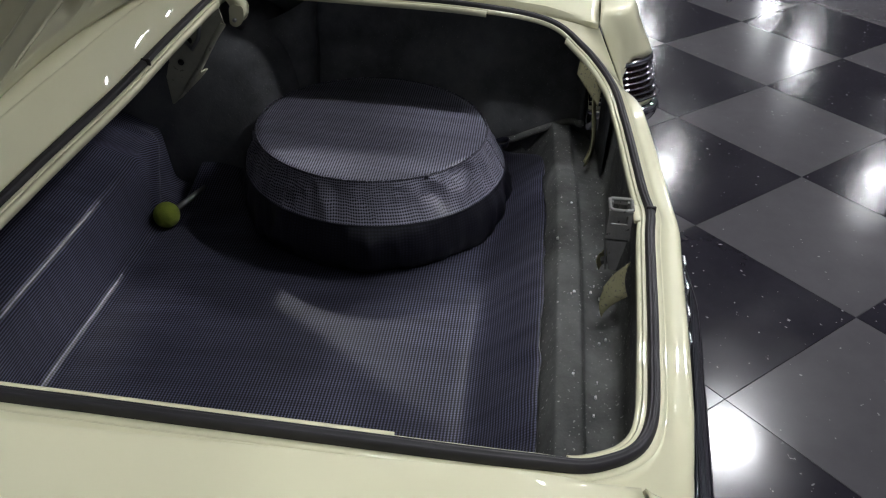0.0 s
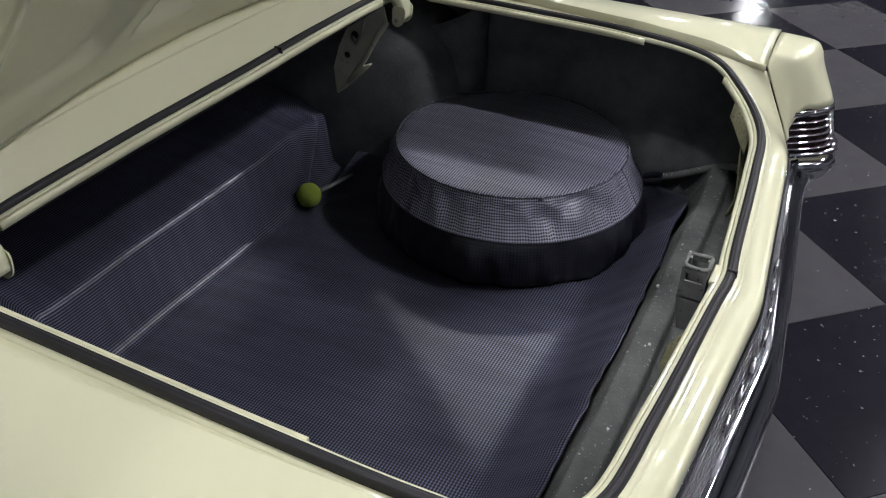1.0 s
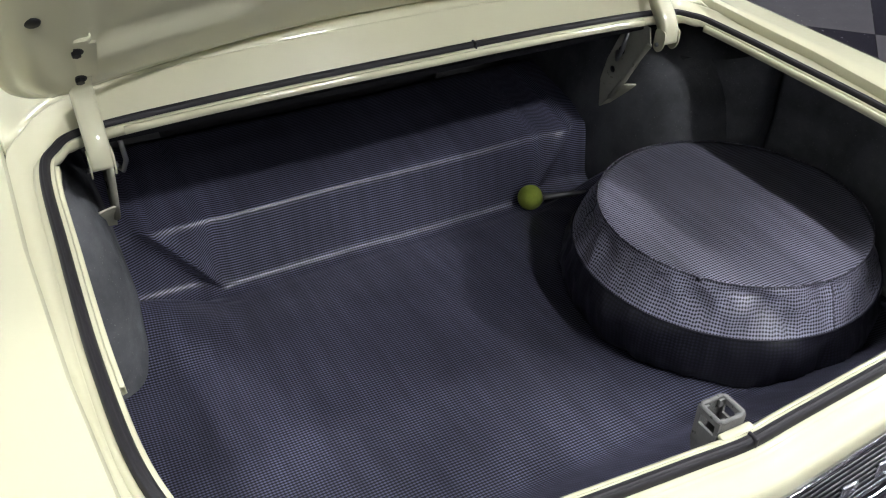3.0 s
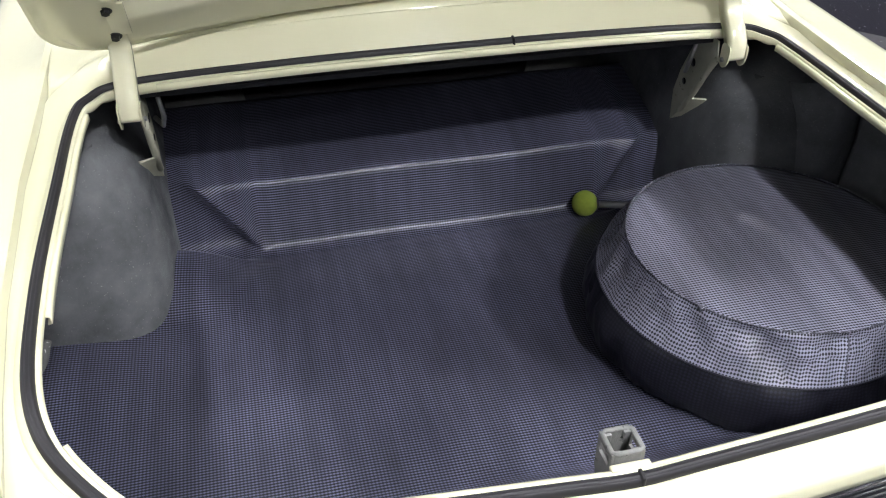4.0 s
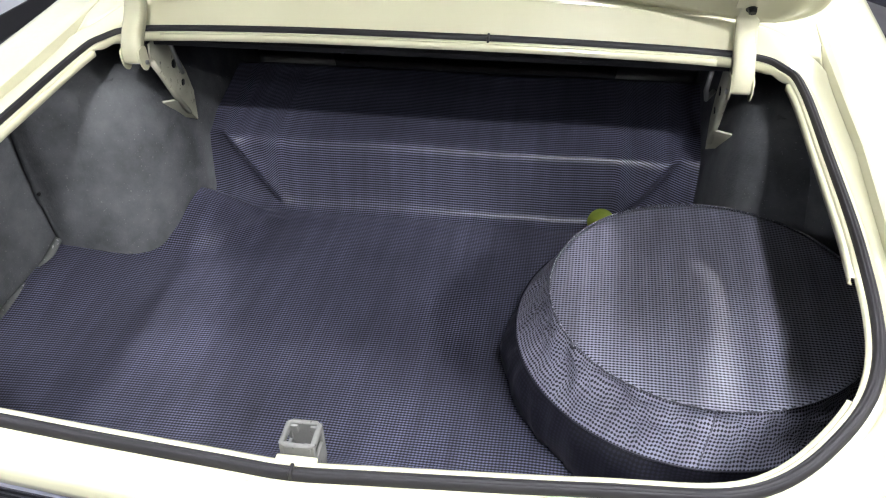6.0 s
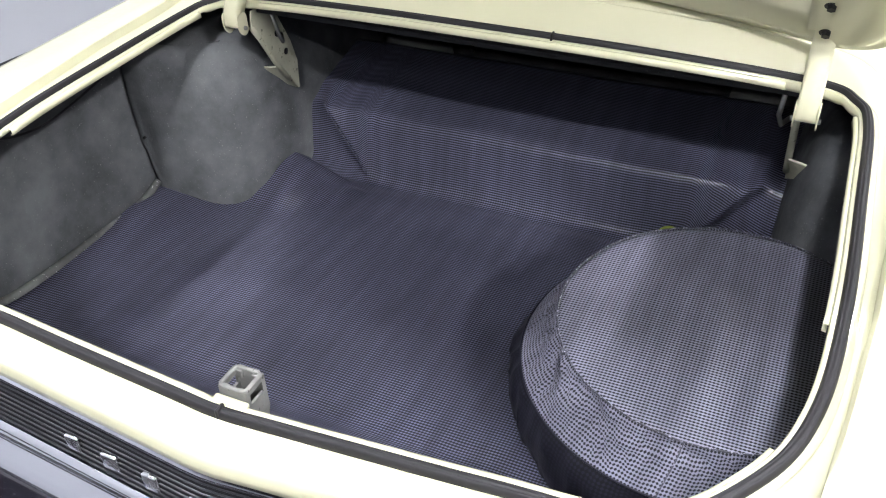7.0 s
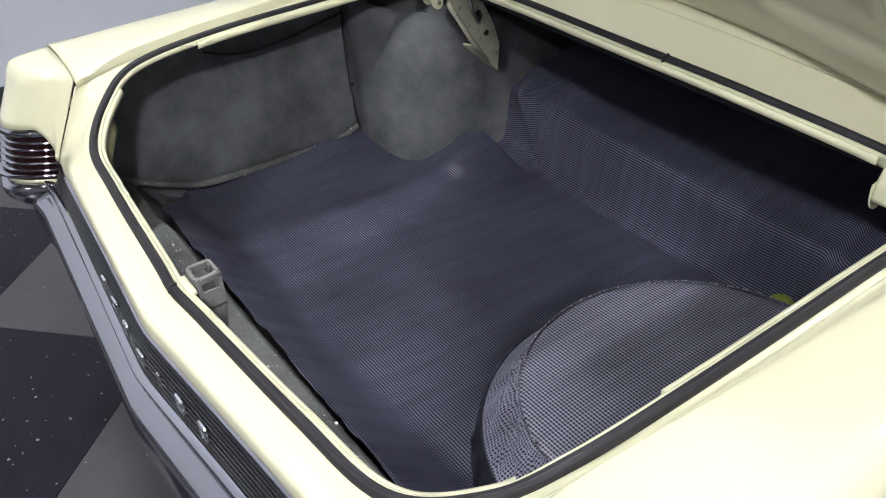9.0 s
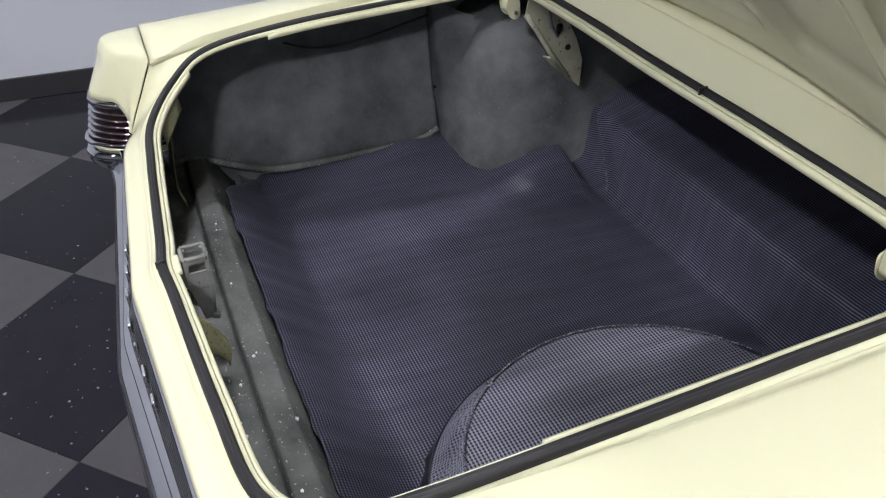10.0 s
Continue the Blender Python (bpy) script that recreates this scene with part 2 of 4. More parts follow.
def catmull(points, steps, closed=False):
    pts = [Vector(p) for p in points]
    n = len(pts)
    out = []
    for i in range(n if closed else n - 1):
        p0 = pts[i - 1] if closed or i else 2 * pts[0] - pts[1]
        p1, p2 = pts[i], pts[(i + 1) % n]
        p3 = pts[(i + 2) % n] if closed or i + 2 < n else 2 * pts[-1] - pts[-2]
        for k in range(steps):
            u = k / steps
            out.append(0.5 * (2 * p1 + (p2 - p0) * u + (2 * p0 - 5 * p1 + 4 * p2 - p3) * u * u + (3 * p1 - p0 - 3 * p2 + p3) * u**3))
    if not closed:
        out.append(pts[-1])
    return out


# ---- the room ----
DIAG = 0.862
GRID_TURN = -1.8
GRID_AT = Vector((-0.026, -0.35, 0))
ROOM = (-5.2, 26.0, -13.0, 8.0)
WEST = Matrix.Translation((-2.82, 0, 0)) @ Matrix.Rotation(radians(-9.1), 4, "Z")


def build_room():
    x0, x1, y0, y1 = ROOM
    floor = tagged(new("floor"), "dark and grey vinyl tiles in a diagonal checkerboard", "floor", kind="structure")
    edge = DIAG / math.sqrt(2)
    turn = Matrix.Rotation(radians(GRID_TURN), 3, "Z")
    obj("floor_slab", block((x0 - 0.2, y0 - 0.2, -0.12), (x1 + 0.2, y1 + 0.2, -0.006)), GROUT, floor, smooth=False)
    h = DIAG / 2

    def tile_bm(bm, at, g=0.0008):
        q = h - g
        top = [at + turn @ Vector(p) for p in ((q - 0.0015, 0, 0), (0, q - 0.0015, 0), (-q + 0.0015, 0, 0), (0, -q + 0.0015, 0))]
        low = [at + turn @ Vector(p) for p in ((q, 0, -0.0015), (0, q, -0.0015), (-q, 0, -0.0015), (0, -q, -0.0015))]
        bot = [p - Vector((0, 0, 0.004)) for p in low]
        t, l, b = ([bm.verts.new(p) for p in r] for r in (top, low, bot))
        bm.faces.new(t)
        for i in range(4):
            j = (i + 1) % 4
            bm.faces.new((l[i], l[j], t[j], t[i]))
            bm.faces.new((b[i], b[j], l[j], l[i]))

    shared = {}
    for dark in (True, False):
        bm = bmesh.new()
        tile_bm(bm, Vector((0, 0, 0)))
        me = bpy.data.meshes.new("tile")
        bm.to_mesh(me)
        bm.free()
        me.materials.append(TILE_DARK if dark else TILE_LIGHT)
        shared[dark] = me
    far = {True: bmesh.new(), False: bmesh.new()}
    for i in range(-24, 66):
        for j in range(-36, 26):
            if (i + j) % 2:
                continue
            at = GRID_AT + turn @ Vector((h * i, h * j, 0))
            if not (x0 - h < at.x < x1 + h and y0 - h < at.y < y1 + h):
                continue
            dark = (i % 2 == 0)
            if -2.9 < at.x < 4.2 and -3.2 < at.y < 1.6:
                ob = new("tile", shared[dark])
                ob.location = at
                ob.parent = floor
            else:
                tile_bm(far[dark], at)
    for dark in (True, False):
        tagged(obj("tile_field", far[dark], TILE_DARK if dark else TILE_LIGHT, floor, smooth=False), kind="stuff")
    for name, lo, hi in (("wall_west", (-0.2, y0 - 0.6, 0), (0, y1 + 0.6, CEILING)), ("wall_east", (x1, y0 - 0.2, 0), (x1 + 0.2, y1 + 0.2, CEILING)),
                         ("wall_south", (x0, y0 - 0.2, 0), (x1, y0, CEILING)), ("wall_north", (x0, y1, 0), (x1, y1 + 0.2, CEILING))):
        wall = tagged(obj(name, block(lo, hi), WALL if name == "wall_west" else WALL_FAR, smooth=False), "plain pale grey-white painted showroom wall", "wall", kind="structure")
        if name == "wall_west":
            wall.matrix_basis = WEST
    tagged(obj("ceiling", block((x0 - 0.2, y0 - 0.2, CEILING), (x1 + 0.2, y1 + 0.2, CEILING + 0.2)), CEILING_PAINT, smooth=False), "plain dark grey ceiling", "ceiling", kind="structure")
    t = 0.012
    west = tagged(obj("baseboard", block((0, y0, 0.001), (t, y1, 0.105), 0.004), BASEBOARD, smooth=False), "black rubber baseboard along the wall", "baseboard", kind="structure")
    west.matrix_basis = WEST
    for lo, hi in (((x1 - t, y0, 0.001), (x1, y1, 0.10)), ((x0 + t, y0, 0.001), (x1 - t, y0 + t, 0.10)), ((x0 + t, y1 - t, 0.001), (x1 - t, y1, 0.10))):
        tagged(obj("baseboard", block(lo, hi, 0.004), BASEBOARD, smooth=False), "black rubber baseboard along the wall", "baseboard", kind="structure")


# (1.15, -9.0) is an added, unseen lamp that brightens the lid and riser
LAMPS = [(-2.27, 0.35, 0.85), (1.15, -0.25, 0.66), (1.15, -3.9, 1.25), (6.3, -2.4, 1.72), (6.3, -6.0, 0.7), (6.1, 2.9, 0.75), (2.6, 5.7, 1.0), (13.0, -2.4, 0.8), (18.7, -2.4, 0.8), (22.3, -2.4, 0.8),
         (12.9, -6.0, 0.8), (18.9, -6.0, 0.8), (22.6, -6.0, 0.8), (1.15, -9.0, 1.0), (13.2, 2.5, 0.8), (22.5, 2.5, 0.8)]


def build_lamps():
    firsts = {}
    for x, y, size in LAMPS:
        if size not in firsts:
            lamp = empty("ceiling_light", "square white ceiling light fixture, switched on", "ceiling light", "ceiling lights")
            a, b = 0.24 * size, 0.20 * size
            part("frame", block((-a, -a, -0.05), (a, a, -0.002), 0.01), WHITE_METAL, lamp, smooth=False)
            part("diffuser", block((-b, -b, -0.06), (b, b, -0.05), 0.003), GLOW, lamp, "glowing white diffuser", smooth=False)
            lamp.matrix_basis = Matrix.Translation((x, y, CEILING))
            firsts[size] = lamp
        else:
            copy_thing(firsts[size], Matrix.Translation((x, y, CEILING)))


build_room()
build_lamps()

# ---- the car ----
car = empty("car", "cream two-door coupe with its boot lid open, on the tiled floor", "car")
RIM_HALF = [(0, -0.010, 0.785), (0.09, -0.003, 0.783), (0.37, 0.015, 0.788), (0.55, 0.036, 0.792), (0.652, 0.105, 0.834), (0.698, 0.195, 0.875),
            (0.711, 0.383, 0.893), (0.709, 0.653, 0.899), (0.704, 0.862, 0.902), (0.681, 0.929, 0.908), (0.606, 0.970, 0.914), (0.305, 0.958, 0.930), (0, 0.944, 0.938)]
RIM = catmull(RIM_HALF + [(-x, y, z) for x, y, z in reversed(RIM_HALF[1:-1])], 10, True)
NR = len(RIM)


def widen(p):
    """The opening sits a little towards the driver's far side."""
    return Vector((p.x + 0.007 * smoothstep(0.3, 0.7, p.x), p.y, p.z))


RIM = [widen(p) for p in RIM]


def plan_normals(ring):
    out = []
    for i, p in enumerate(ring):
        d = ring[(i + 1) % len(ring)] - ring[i - 1]
        out.append(Vector((d.y, -d.x, 0)).normalized())
    return out


RIM_OUT = plan_normals(RIM)
LEDGE_HALF = [(0, -0.0695, 0.7287), (0.10, -0.0634, 0.7316), (0.40, -0.0427, 0.7424), (0.60, -0.0266, 0.7340), (0.726, -0.0110, 0.7020), (0.716, 0.066, 0.858),
              (0.745, 0.36, 0.894), (0.757, 0.65, 0.903), (0.757, 0.90, 0.907), (0.728, 1.00, 0.913), (0.62, 1.034, 0.955), (0.305, 1.026, 0.984), (0, 1.016, 0.994)]
LEDGE = catmull(LEDGE_HALF + [(-x, y, z) for x, y, z in reversed(LEDGE_HALF[1:-1])], 10, True)
# straight edges on both sides of the outer corner, then along the crease of the wing
BEND = [(30, LEDGE_HALF[3]), (37, LEDGE_HALF[4]), (44, LEDGE_HALF[5]), (52, (0.731, 0.20, 0.880)), (60, LEDGE_HALF[6])]
for (k0, a), (k1, b) in zip(BEND, BEND[1:]):
    for k in range(k0 + 1, k1 + 1):
        LEDGE[k] = Vector(a).lerp(Vector(b), (k - k0) / (k1 - k0))
        LEDGE[NR - k] = Vector((-LEDGE[k].x, LEDGE[k].y, LEDGE[k].z))
LEDGE = [widen(p) for p in LEDGE]


def ring(out, dz):
    return [p + out * n + Vector((0, 0, dz)) for p, n in zip(RIM, RIM_OUT)]


def deck_edge(x):
    """Rear edge of the deck over the grille."""
    a = math.sqrt(x * x + 0.0004)
    droop = (max(0.0, a - 0.45) / 0.24) ** 2
    return -0.071 + 0.078 * a - 0.018 * x * x + 0.010 * droop, 0.728 + 0.036 * a - 0.040 * droop


def build_opening():
    def lip(out, dz, front):
        return [p + out * n + Vector((0, 0, dz - front * smoothstep(0.3, 0.9, n.y))) for p, n in zip(RIM, RIM_OUT)]

    bm = sheet([lip(-0.0145, -0.010, 0.009), lip(-0.0155, -0.006, 0.006), lip(-0.0150, -0.001, 0.002), lip(-0.0135, 0.0005, 0.001), lip(-0.008, 0.0, 0), lip(0.0, -0.004, 0), lip(0.010, -0.005, 0), lip(0.018, -0.006, 0)], False, True)
    sharpen(thick(part("opening_flange", bm, PAINT, car), 0.0015), 45)
    inner = ring(0.018, -0.006)
    def crown(a, u):
        front, side = smoothstep(0.90, 0.96, a.y), smoothstep(0.1, 0.4, a.y)
        arch = math.sin(math.pi * u)
        rear = (1 - smoothstep(0.02, 0.13, a.y)) * (1 - smoothstep(0.46, 0.60, abs(a.x)))
        roll = 0.019 * rear * math.sin(math.pi * u ** 2.4)
        return Vector((0, -0.001 * front * arch - 0.25 * roll, (0.001 * front - 0.006 * side * (1 - front)) * arch + roll))

    steps = (0, 0.08, 0.2, 0.3, 0.4, 0.5, 0.58, 0.66, 0.73, 0.8, 0.85, 0.9, 0.95, 1.0)
    rows = [[a.lerp(b, u) + crown(a, u) for a, b in zip(inner, LEDGE)] for u in steps]
    # the panel turns the rear corners in a soft curve
    corner = [k for k in range(NR) if RIM[k].y < 0.15 and abs(RIM[k].x) > 0.46]
    for row, u in zip(rows, steps):
        for _ in range(int(14 * math.sin(math.pi * u))):
            row[:] = [0.25 * row[k - 1] + 0.5 * row[k] + 0.25 * row[(k + 1) % NR] if k in corner else row[k] for k in range(NR)]
    thick(part("deck_panel", sheet(rows, False, True), PAINT, car), 0.002)
    seal = [(-0.0080, -0.004), (-0.0086, 0.001), (-0.0070, 0.0058), (-0.0050, 0.0086), (-0.0038, 0.0090), (-0.0026, 0.0078), (-0.0014, 0.0094), (0.0004, 0.0100), (0.0018, 0.0094), (0.0030, 0.0076), (0.0042, 0.0084), (0.0056, 0.0078), (0.0074, 0.0050), (0.0088, 0.001), (0.0082, -0.004)]
    part("weatherstrip", sheet([[p + o * n + Vector((0, 0, dz)) for p, n in zip(RIM, RIM_OUT)] for o, dz in seal], False, True), RUBBER, car, "black grooved rubber seal round the boot opening")
    # joint of the seal and a nick in it
    part("seal_joint", block((0.001, -0.020, 0.782), (0.006, -0.003, 0.7975), 0.002), RUBBER, car, "butt joint of the seal")
    part("seal_joint", block((0.126, 0.934, 0.930), (0.131, 0.952, 0.9485), 0.002), RUBBER, car, "butt joint of the seal")
    # the welded second lip along the sides and the rear
    sides = [[k for k in range(NR) if RIM[k].x * s > 0.3 and 0.33 < RIM[k].y < 0.90] for s in (1, -1)]
    rear = sorted((k for k in range(NR) if RIM[k].y < 0.135), key=lambda k: (k + NR // 2) % NR)
    for idx in sides + [[k for k in range(NR) if abs(RIM[k].x) < 0.585 and RIM[k].y > 0.9], rear]:
        rows = [[RIM[k] + o * RIM_OUT[k] + Vector((0, 0, dz)) for k in idx] for o, dz in ((-0.0155, -0.004), (-0.0205, -0.0045), (-0.0212, -0.014), (-0.0165, -0.015))]
        thick(part("inner_lip", sheet(rows), PAINT, car), 0.002)


def quarter_crease(y):
    pts = [(0.066, 0.716, 0.868), (0.2, 0.731, 0.884), (0.36, 0.745, 0.894), (0.65, 0.757, 0.903), (0.90, 0.757, 0.907), (1.1, 0.757, 0.915), (2.3, 0.757, 0.95)]
    for a, b in zip(pts, pts[1:]):
        if y <= b[0]:
            u = (y - a[0]) / (b[0] - a[0])
            return a[1] + (b[1] - a[1]) * u, a[2] + (b[2] - a[2]) * u
    return pts[-1][1:]


def quarter_section(y, s):
    x, z = quarter_crease(y)
    w = smoothstep(0.066, 0.2, y)
    rise = 0.012 * w
    pts = [(x, z - 0.012), (x, z), (x + 0.004, z + rise), (x + 0.012, z + rise + 0.003), (0.82, 0.900 + 0.006 * w), (0.87, 0.899 + 0.004 * w), (0.90, 0.893), (0.917, 0.881), (0.926, 0.862), (0.931, 0.83),
           (0.936, 0.77), (0.934, 0.70), (0.928, 0.60), (0.915, 0.48), (0.895, 0.36), (0.87, 0.26), (0.84, 0.24)]
    lift = smoothstep(0.9, 2.3, y) * 0.03
    shift = [0.007 if s > 0 else 0.0] * 4 + [0.0] * (len(pts) - 4)
    return [(s * (px + dx), y, pz + lift) for (px, pz), dx in zip(pts, shift)]


def build_quarters():
    for s in (1, -1):
        ys = [0.069, 0.09, 0.12, 0.16, 0.2, 0.28, 0.36, 0.5, 0.65, 0.8, 0.95, 1.1, 1.3, 1.5, 1.7, 1.9, 2.1, 2.3]
        ob = part("quarter_panel", sheet([quarter_section(y, s) for y in ys]), PAINT, car)
        sharpen(thick(ob, 0.003, -1 if s > 0 else 1), 40)
    # panel between the opening and the rear window
    front = [p for p in LEDGE if p.y > 0.95]
    front.sort(key=lambda p: p.x)
    rows = []
    for u in (0, 0.04, 0.09, 0.16, 0.25, 0.36, 0.5, 0.7, 1.0):
        row = []
        for p in front:
            x = p.x * (1 + 0.04 * u)
            zc = p.z + 0.012 * smoothstep(0, 0.1, u) + 0.05 * u - 0.02 * u * u
            row.append((x, p.y + (1.62 - p.y) * u, zc))
        rows.append(row)
    sharpen(thick(part("cowl_panel", sheet(rows), PAINT, car), 0.003, 1), 40)


CAP = [(0.745, 0.064), (0.745, 0.03), (0.752, -0.004), (0.772, -0.034), (0.796, -0.062), (0.822, -0.083), (0.855, -0.094), (0.893, -0.090), (0.918, -0.072), (0.930, -0.03), (0.933, 0.02), (0.931, 0.064)]


def cap_level(s, z, back, inset):
    out = []
    for x, y in CAP:
        xx = x + (0.82 - x) * inset * 1.0
        yy = min(0.064, y + back * (0.064 - y) / 0.158)
        out.append((s * xx, yy, z))
    return out


def build_caps():
    for s in (1, -1):
        cols = [[(0.716, 0.066, 0.870), (0.718, 0.046, 0.826), (0.721, 0.026, 0.784), (0.725, 0.006, 0.742), (0.729, -0.012, 0.700)],
                [(0.722, 0.066, 0.879), (0.724, 0.044, 0.850), (0.727, 0.024, 0.806), (0.731, 0.003, 0.757), (0.735, -0.015, 0.705)],
                [(0.732, 0.066, 0.887), (0.735, 0.038, 0.872), (0.739, 0.018, 0.838), (0.744, 0.004, 0.795), (0.747, -0.010, 0.725)],
                [(0.748, 0.066, 0.894), (0.752, 0.020, 0.886), (0.757, 0.000, 0.866), (0.762, -0.012, 0.830), (0.768, -0.028, 0.764)],
                [(0.785, 0.066, 0.899), (0.788, 0.004, 0.894), (0.791, -0.018, 0.876), (0.793, -0.033, 0.842), (0.797, -0.057, 0.764)],
                [(0.835, 0.066, 0.900), (0.836, -0.006, 0.895), (0.838, -0.028, 0.877), (0.840, -0.042, 0.842), (0.842, -0.084, 0.764)],
                [(0.885, 0.066, 0.896), (0.886, -0.008, 0.891), (0.887, -0.030, 0.874), (0.888, -0.044, 0.838), (0.890, -0.080, 0.766)],
                [(0.915, 0.066, 0.882), (0.914, 0.010, 0.876), (0.913, -0.010, 0.858), (0.914, -0.025, 0.828), (0.918, -0.064, 0.766)],
                [(0.928, 0.066, 0.855), (0.928, 0.030, 0.850), (0.927, 0.010, 0.838), (0.927, -0.002, 0.815), (0.930, -0.032, 0.766)],
                [(0.934, 0.066, 0.80), (0.934, 0.050, 0.797), (0.934, 0.040, 0.79), (0.934, 0.03, 0.78), (0.934, 0.018, 0.766)]]
        fine = [catmull(c, 5) for c in cols]
        if s > 0:
            fine = [[p + Vector((0.007 * (1 - smoothstep(0.73, 0.80, p.x)), 0, 0)) for p in c] for c in fine]
        grid = [catmull([c[k] for c in fine], 4) for k in range(len(fine[0]))]
        ob = part("tail_cap", sheet([[(s * p.x, p.y, p.z) for p in row] for row in grid]), PAINT, car, "cream cap closing the end of the wing")
        thick(ob, 0.003, -1 if s > 0 else 1)
        # tail lamp under it
        lean = lambda z: 0.010 - 0.034 * (0.766 - z) / 0.12
        lamp = part("tail_lamp", sheet([cap_level(s, z, lean(z) + 0.008, 0.03) for z in (0.645, 0.766)], False, True), LENS, car, "dark red wrap-round lamp behind chrome ribs")
        for k in range(7):
            z = 0.650 + k * 0.0160
            h, o = (0.015, 0.0) if k == 6 else (0.0045, 0.003) if k else (0.008, -0.004)
            rows = [cap_level(s, z, lean(z) + o + 0.006, 0.03), cap_level(s, z + 0.001, lean(z) + o - 0.003, -0.004), cap_level(s, z + h - 0.001, lean(z + h) + o - 0.003, -0.004), cap_level(s, z + h, lean(z + h) + o + 0.006, 0.03)]
            part("rib" if 0 < k < 6 else "bezel", sheet(rows, False, True), CHROME, lamp)
        part("lamp_sill", sheet([cap_level(s, z, b, i) for z, b, i in ((0.634, -0.004, 0.02), (0.636, -0.014, 0.0), (0.643, -0.014, 0.0), (0.645, -0.004, 0.02))], False, True), PAINT, car)
        wall = [[(s * x, y, z) for x, y in ((0.700, 0.000), (0.72, -0.002), (0.745, -0.006), (0.765, -0.012))] for z in (0.60, 0.66, 0.70)]
        thick(part("end_wall", sheet(wall), GRILLE, car), 0.003, 0)
        rows = [cap_level(s, z, b, i) for z, b, i in ((0.575, -0.01, 0.06), (0.590, -0.026, 0.02), (0.612, -0.034, -0.008), (0.626, -0.030, -0.006), (0.632, -0.018, 0.02), (0.633, 0.0, 0.06))]
        part("bumper_end", sheet(rows, False, True), CHROME, car)


def vee(x, y0, k):
    return y0 + k * math.sqrt(x * x + 0.0003)


def build_tail():
    xs = [-0.720 + 1.44 * k / 60 for k in range(61)]
    # bright strip under the deck edge
    rows = [[(x, deck_edge(x)[0] + dy, deck_edge(x)[1] + dz) for x in xs] for dy, dz in ((0.002, -0.0005), (-0.0025, -0.0015), (-0.0042, -0.0045), (-0.0038, -0.009), (0.004, -0.0105))]
    part("trim_strip", sheet(rows), CHROME, car, "dark chrome strip along the rear edge of the deck")

    def face(x, u):
        ya, za = deck_edge(x)
        return Vector((x, (ya + 0.002) * (1 - u) + vee(x, -0.095, 0.085) * u, (za - 0.015) * (1 - u) + 0.648 * u))

    panel = part("grille_panel", sheet([[face(x, u) for x in xs] for u in (0, 0.5, 1)]), GRILLE, car, "black ribbed panel between the tail lamps")
    for k in range(8):
        u = (k + 0.5) / 9.2
        path = [face(x, u) + Vector((0, -0.003, 0)) for x in xs]
        part("rib", tube(path, 0.0014, 8), RIB_PAINT, panel)
    # rounded strip between the ribs and the bumper
    rows = [[face(x, u) + Vector((0, dy, 0)) for x in xs] for u, dy in ((0.90, 0.0), (0.905, -0.005), (0.925, -0.0095), (0.955, -0.012), (0.985, -0.0125), (1.02, -0.010), (1.03, 0.0))]
    part("sill_strip", sheet(rows), CHROME, car, "rounded chrome strip over the bumper")
    # plain chrome shapes where the maker's letters sit
    for k, (w, h) in enumerate(((0.024, 0.030), (0.028, 0.030), (0.026, 0.032), (0.028, 0.028), (0.009, 0.032), (0.028, 0.030), (0.028, 0.030))):
        x = (-0.232, -0.159, -0.083, 0.0, 0.069, 0.142, 0.218)[k]
        c = face(x, 0.50) + Vector((0, -0.0065, 0))
        bm = block((x - w / 2, c.y - 0.0035, c.z - h / 2), (x + w / 2, c.y + 0.0035, c.z + h / 2), 0.003)
        part("badge", bm, BADGE, panel, "small plain chrome badge")
    # bumper
    prof = [(0.012, 0.6405), (-0.00124, 0.643), (-0.00558, 0.641), (-0.00806, 0.635), (-0.00806, 0.629), (-0.00558, 0.624), (-0.00744, 0.621), (-0.01488, 0.6165), (-0.0248, 0.609), (-0.03348, 0.600), (-0.03782, 0.592), (-0.03968, 0.578), (-0.03906, 0.545), (-0.03782, 0.51), (-0.03348, 0.48), (-0.0248, 0.455), (-0.0093, 0.44), (0.02, 0.435)]
    bx = [-0.92 + 1.84 * k / 72 for k in range(73)]
    rows = []
    for dy, z in prof:
        row = []
        for x in bx:
            end = smoothstep(0.80, 0.95, abs(x))
            row.append((x, vee(x, -0.095, 0.075) + dy * (1 - 0.5 * end) - 0.012 * smoothstep(0.70, 0.84, abs(x)) + 0.12 * end * end, z))
        rows.append(row)
    part("bumper", sheet(rows), CHROME, car, "polished chrome rear bumper with a peak at its middle")
    part("valance", sheet([[(x, vee(x, -0.075, 0.07) + 0.12 * smoothstep(0.8, 0.95, abs(x)) ** 2, z) for x in bx] for z in (0.64, 0.45, 0.28)]), PAINT, car)


build_opening()
build_quarters()
build_caps()
build_tail()


# ---- boot lid and hinges ----
LID_ANGLE = 50.0
LID_O = Vector((0, 1.090, 0.992))
LID_V = Vector((0, -math.cos(radians(LID_ANGLE)), math.sin(radians(LID_ANGLE))))
LID_N = Vector((0, math.sin(radians(LID_ANGLE)), math.cos(radians(LID_ANGLE))))
LID_W, LID_L = 0.735, 1.13


def lid_outline(v):
    """Half width of the lid at a distance v from its front edge."""
    r = 0.13
    w = LID_W
    if v < r:
        w -= r - math.sqrt(max(0, r * r - (r - v) ** 2))
    return w


def lid_point(u, v, h):
    """u across, from -1 to 1; v along; h off the outer skin, towards the boot."""
    x = u * lid_outline(v)
    bow = 0.08 * x * x * (1 - v / LID_L)
    return LID_O + Vector((x, 0, 0)) + (v + bow) * LID_V + (-0.17 * x * x - h) * LID_N


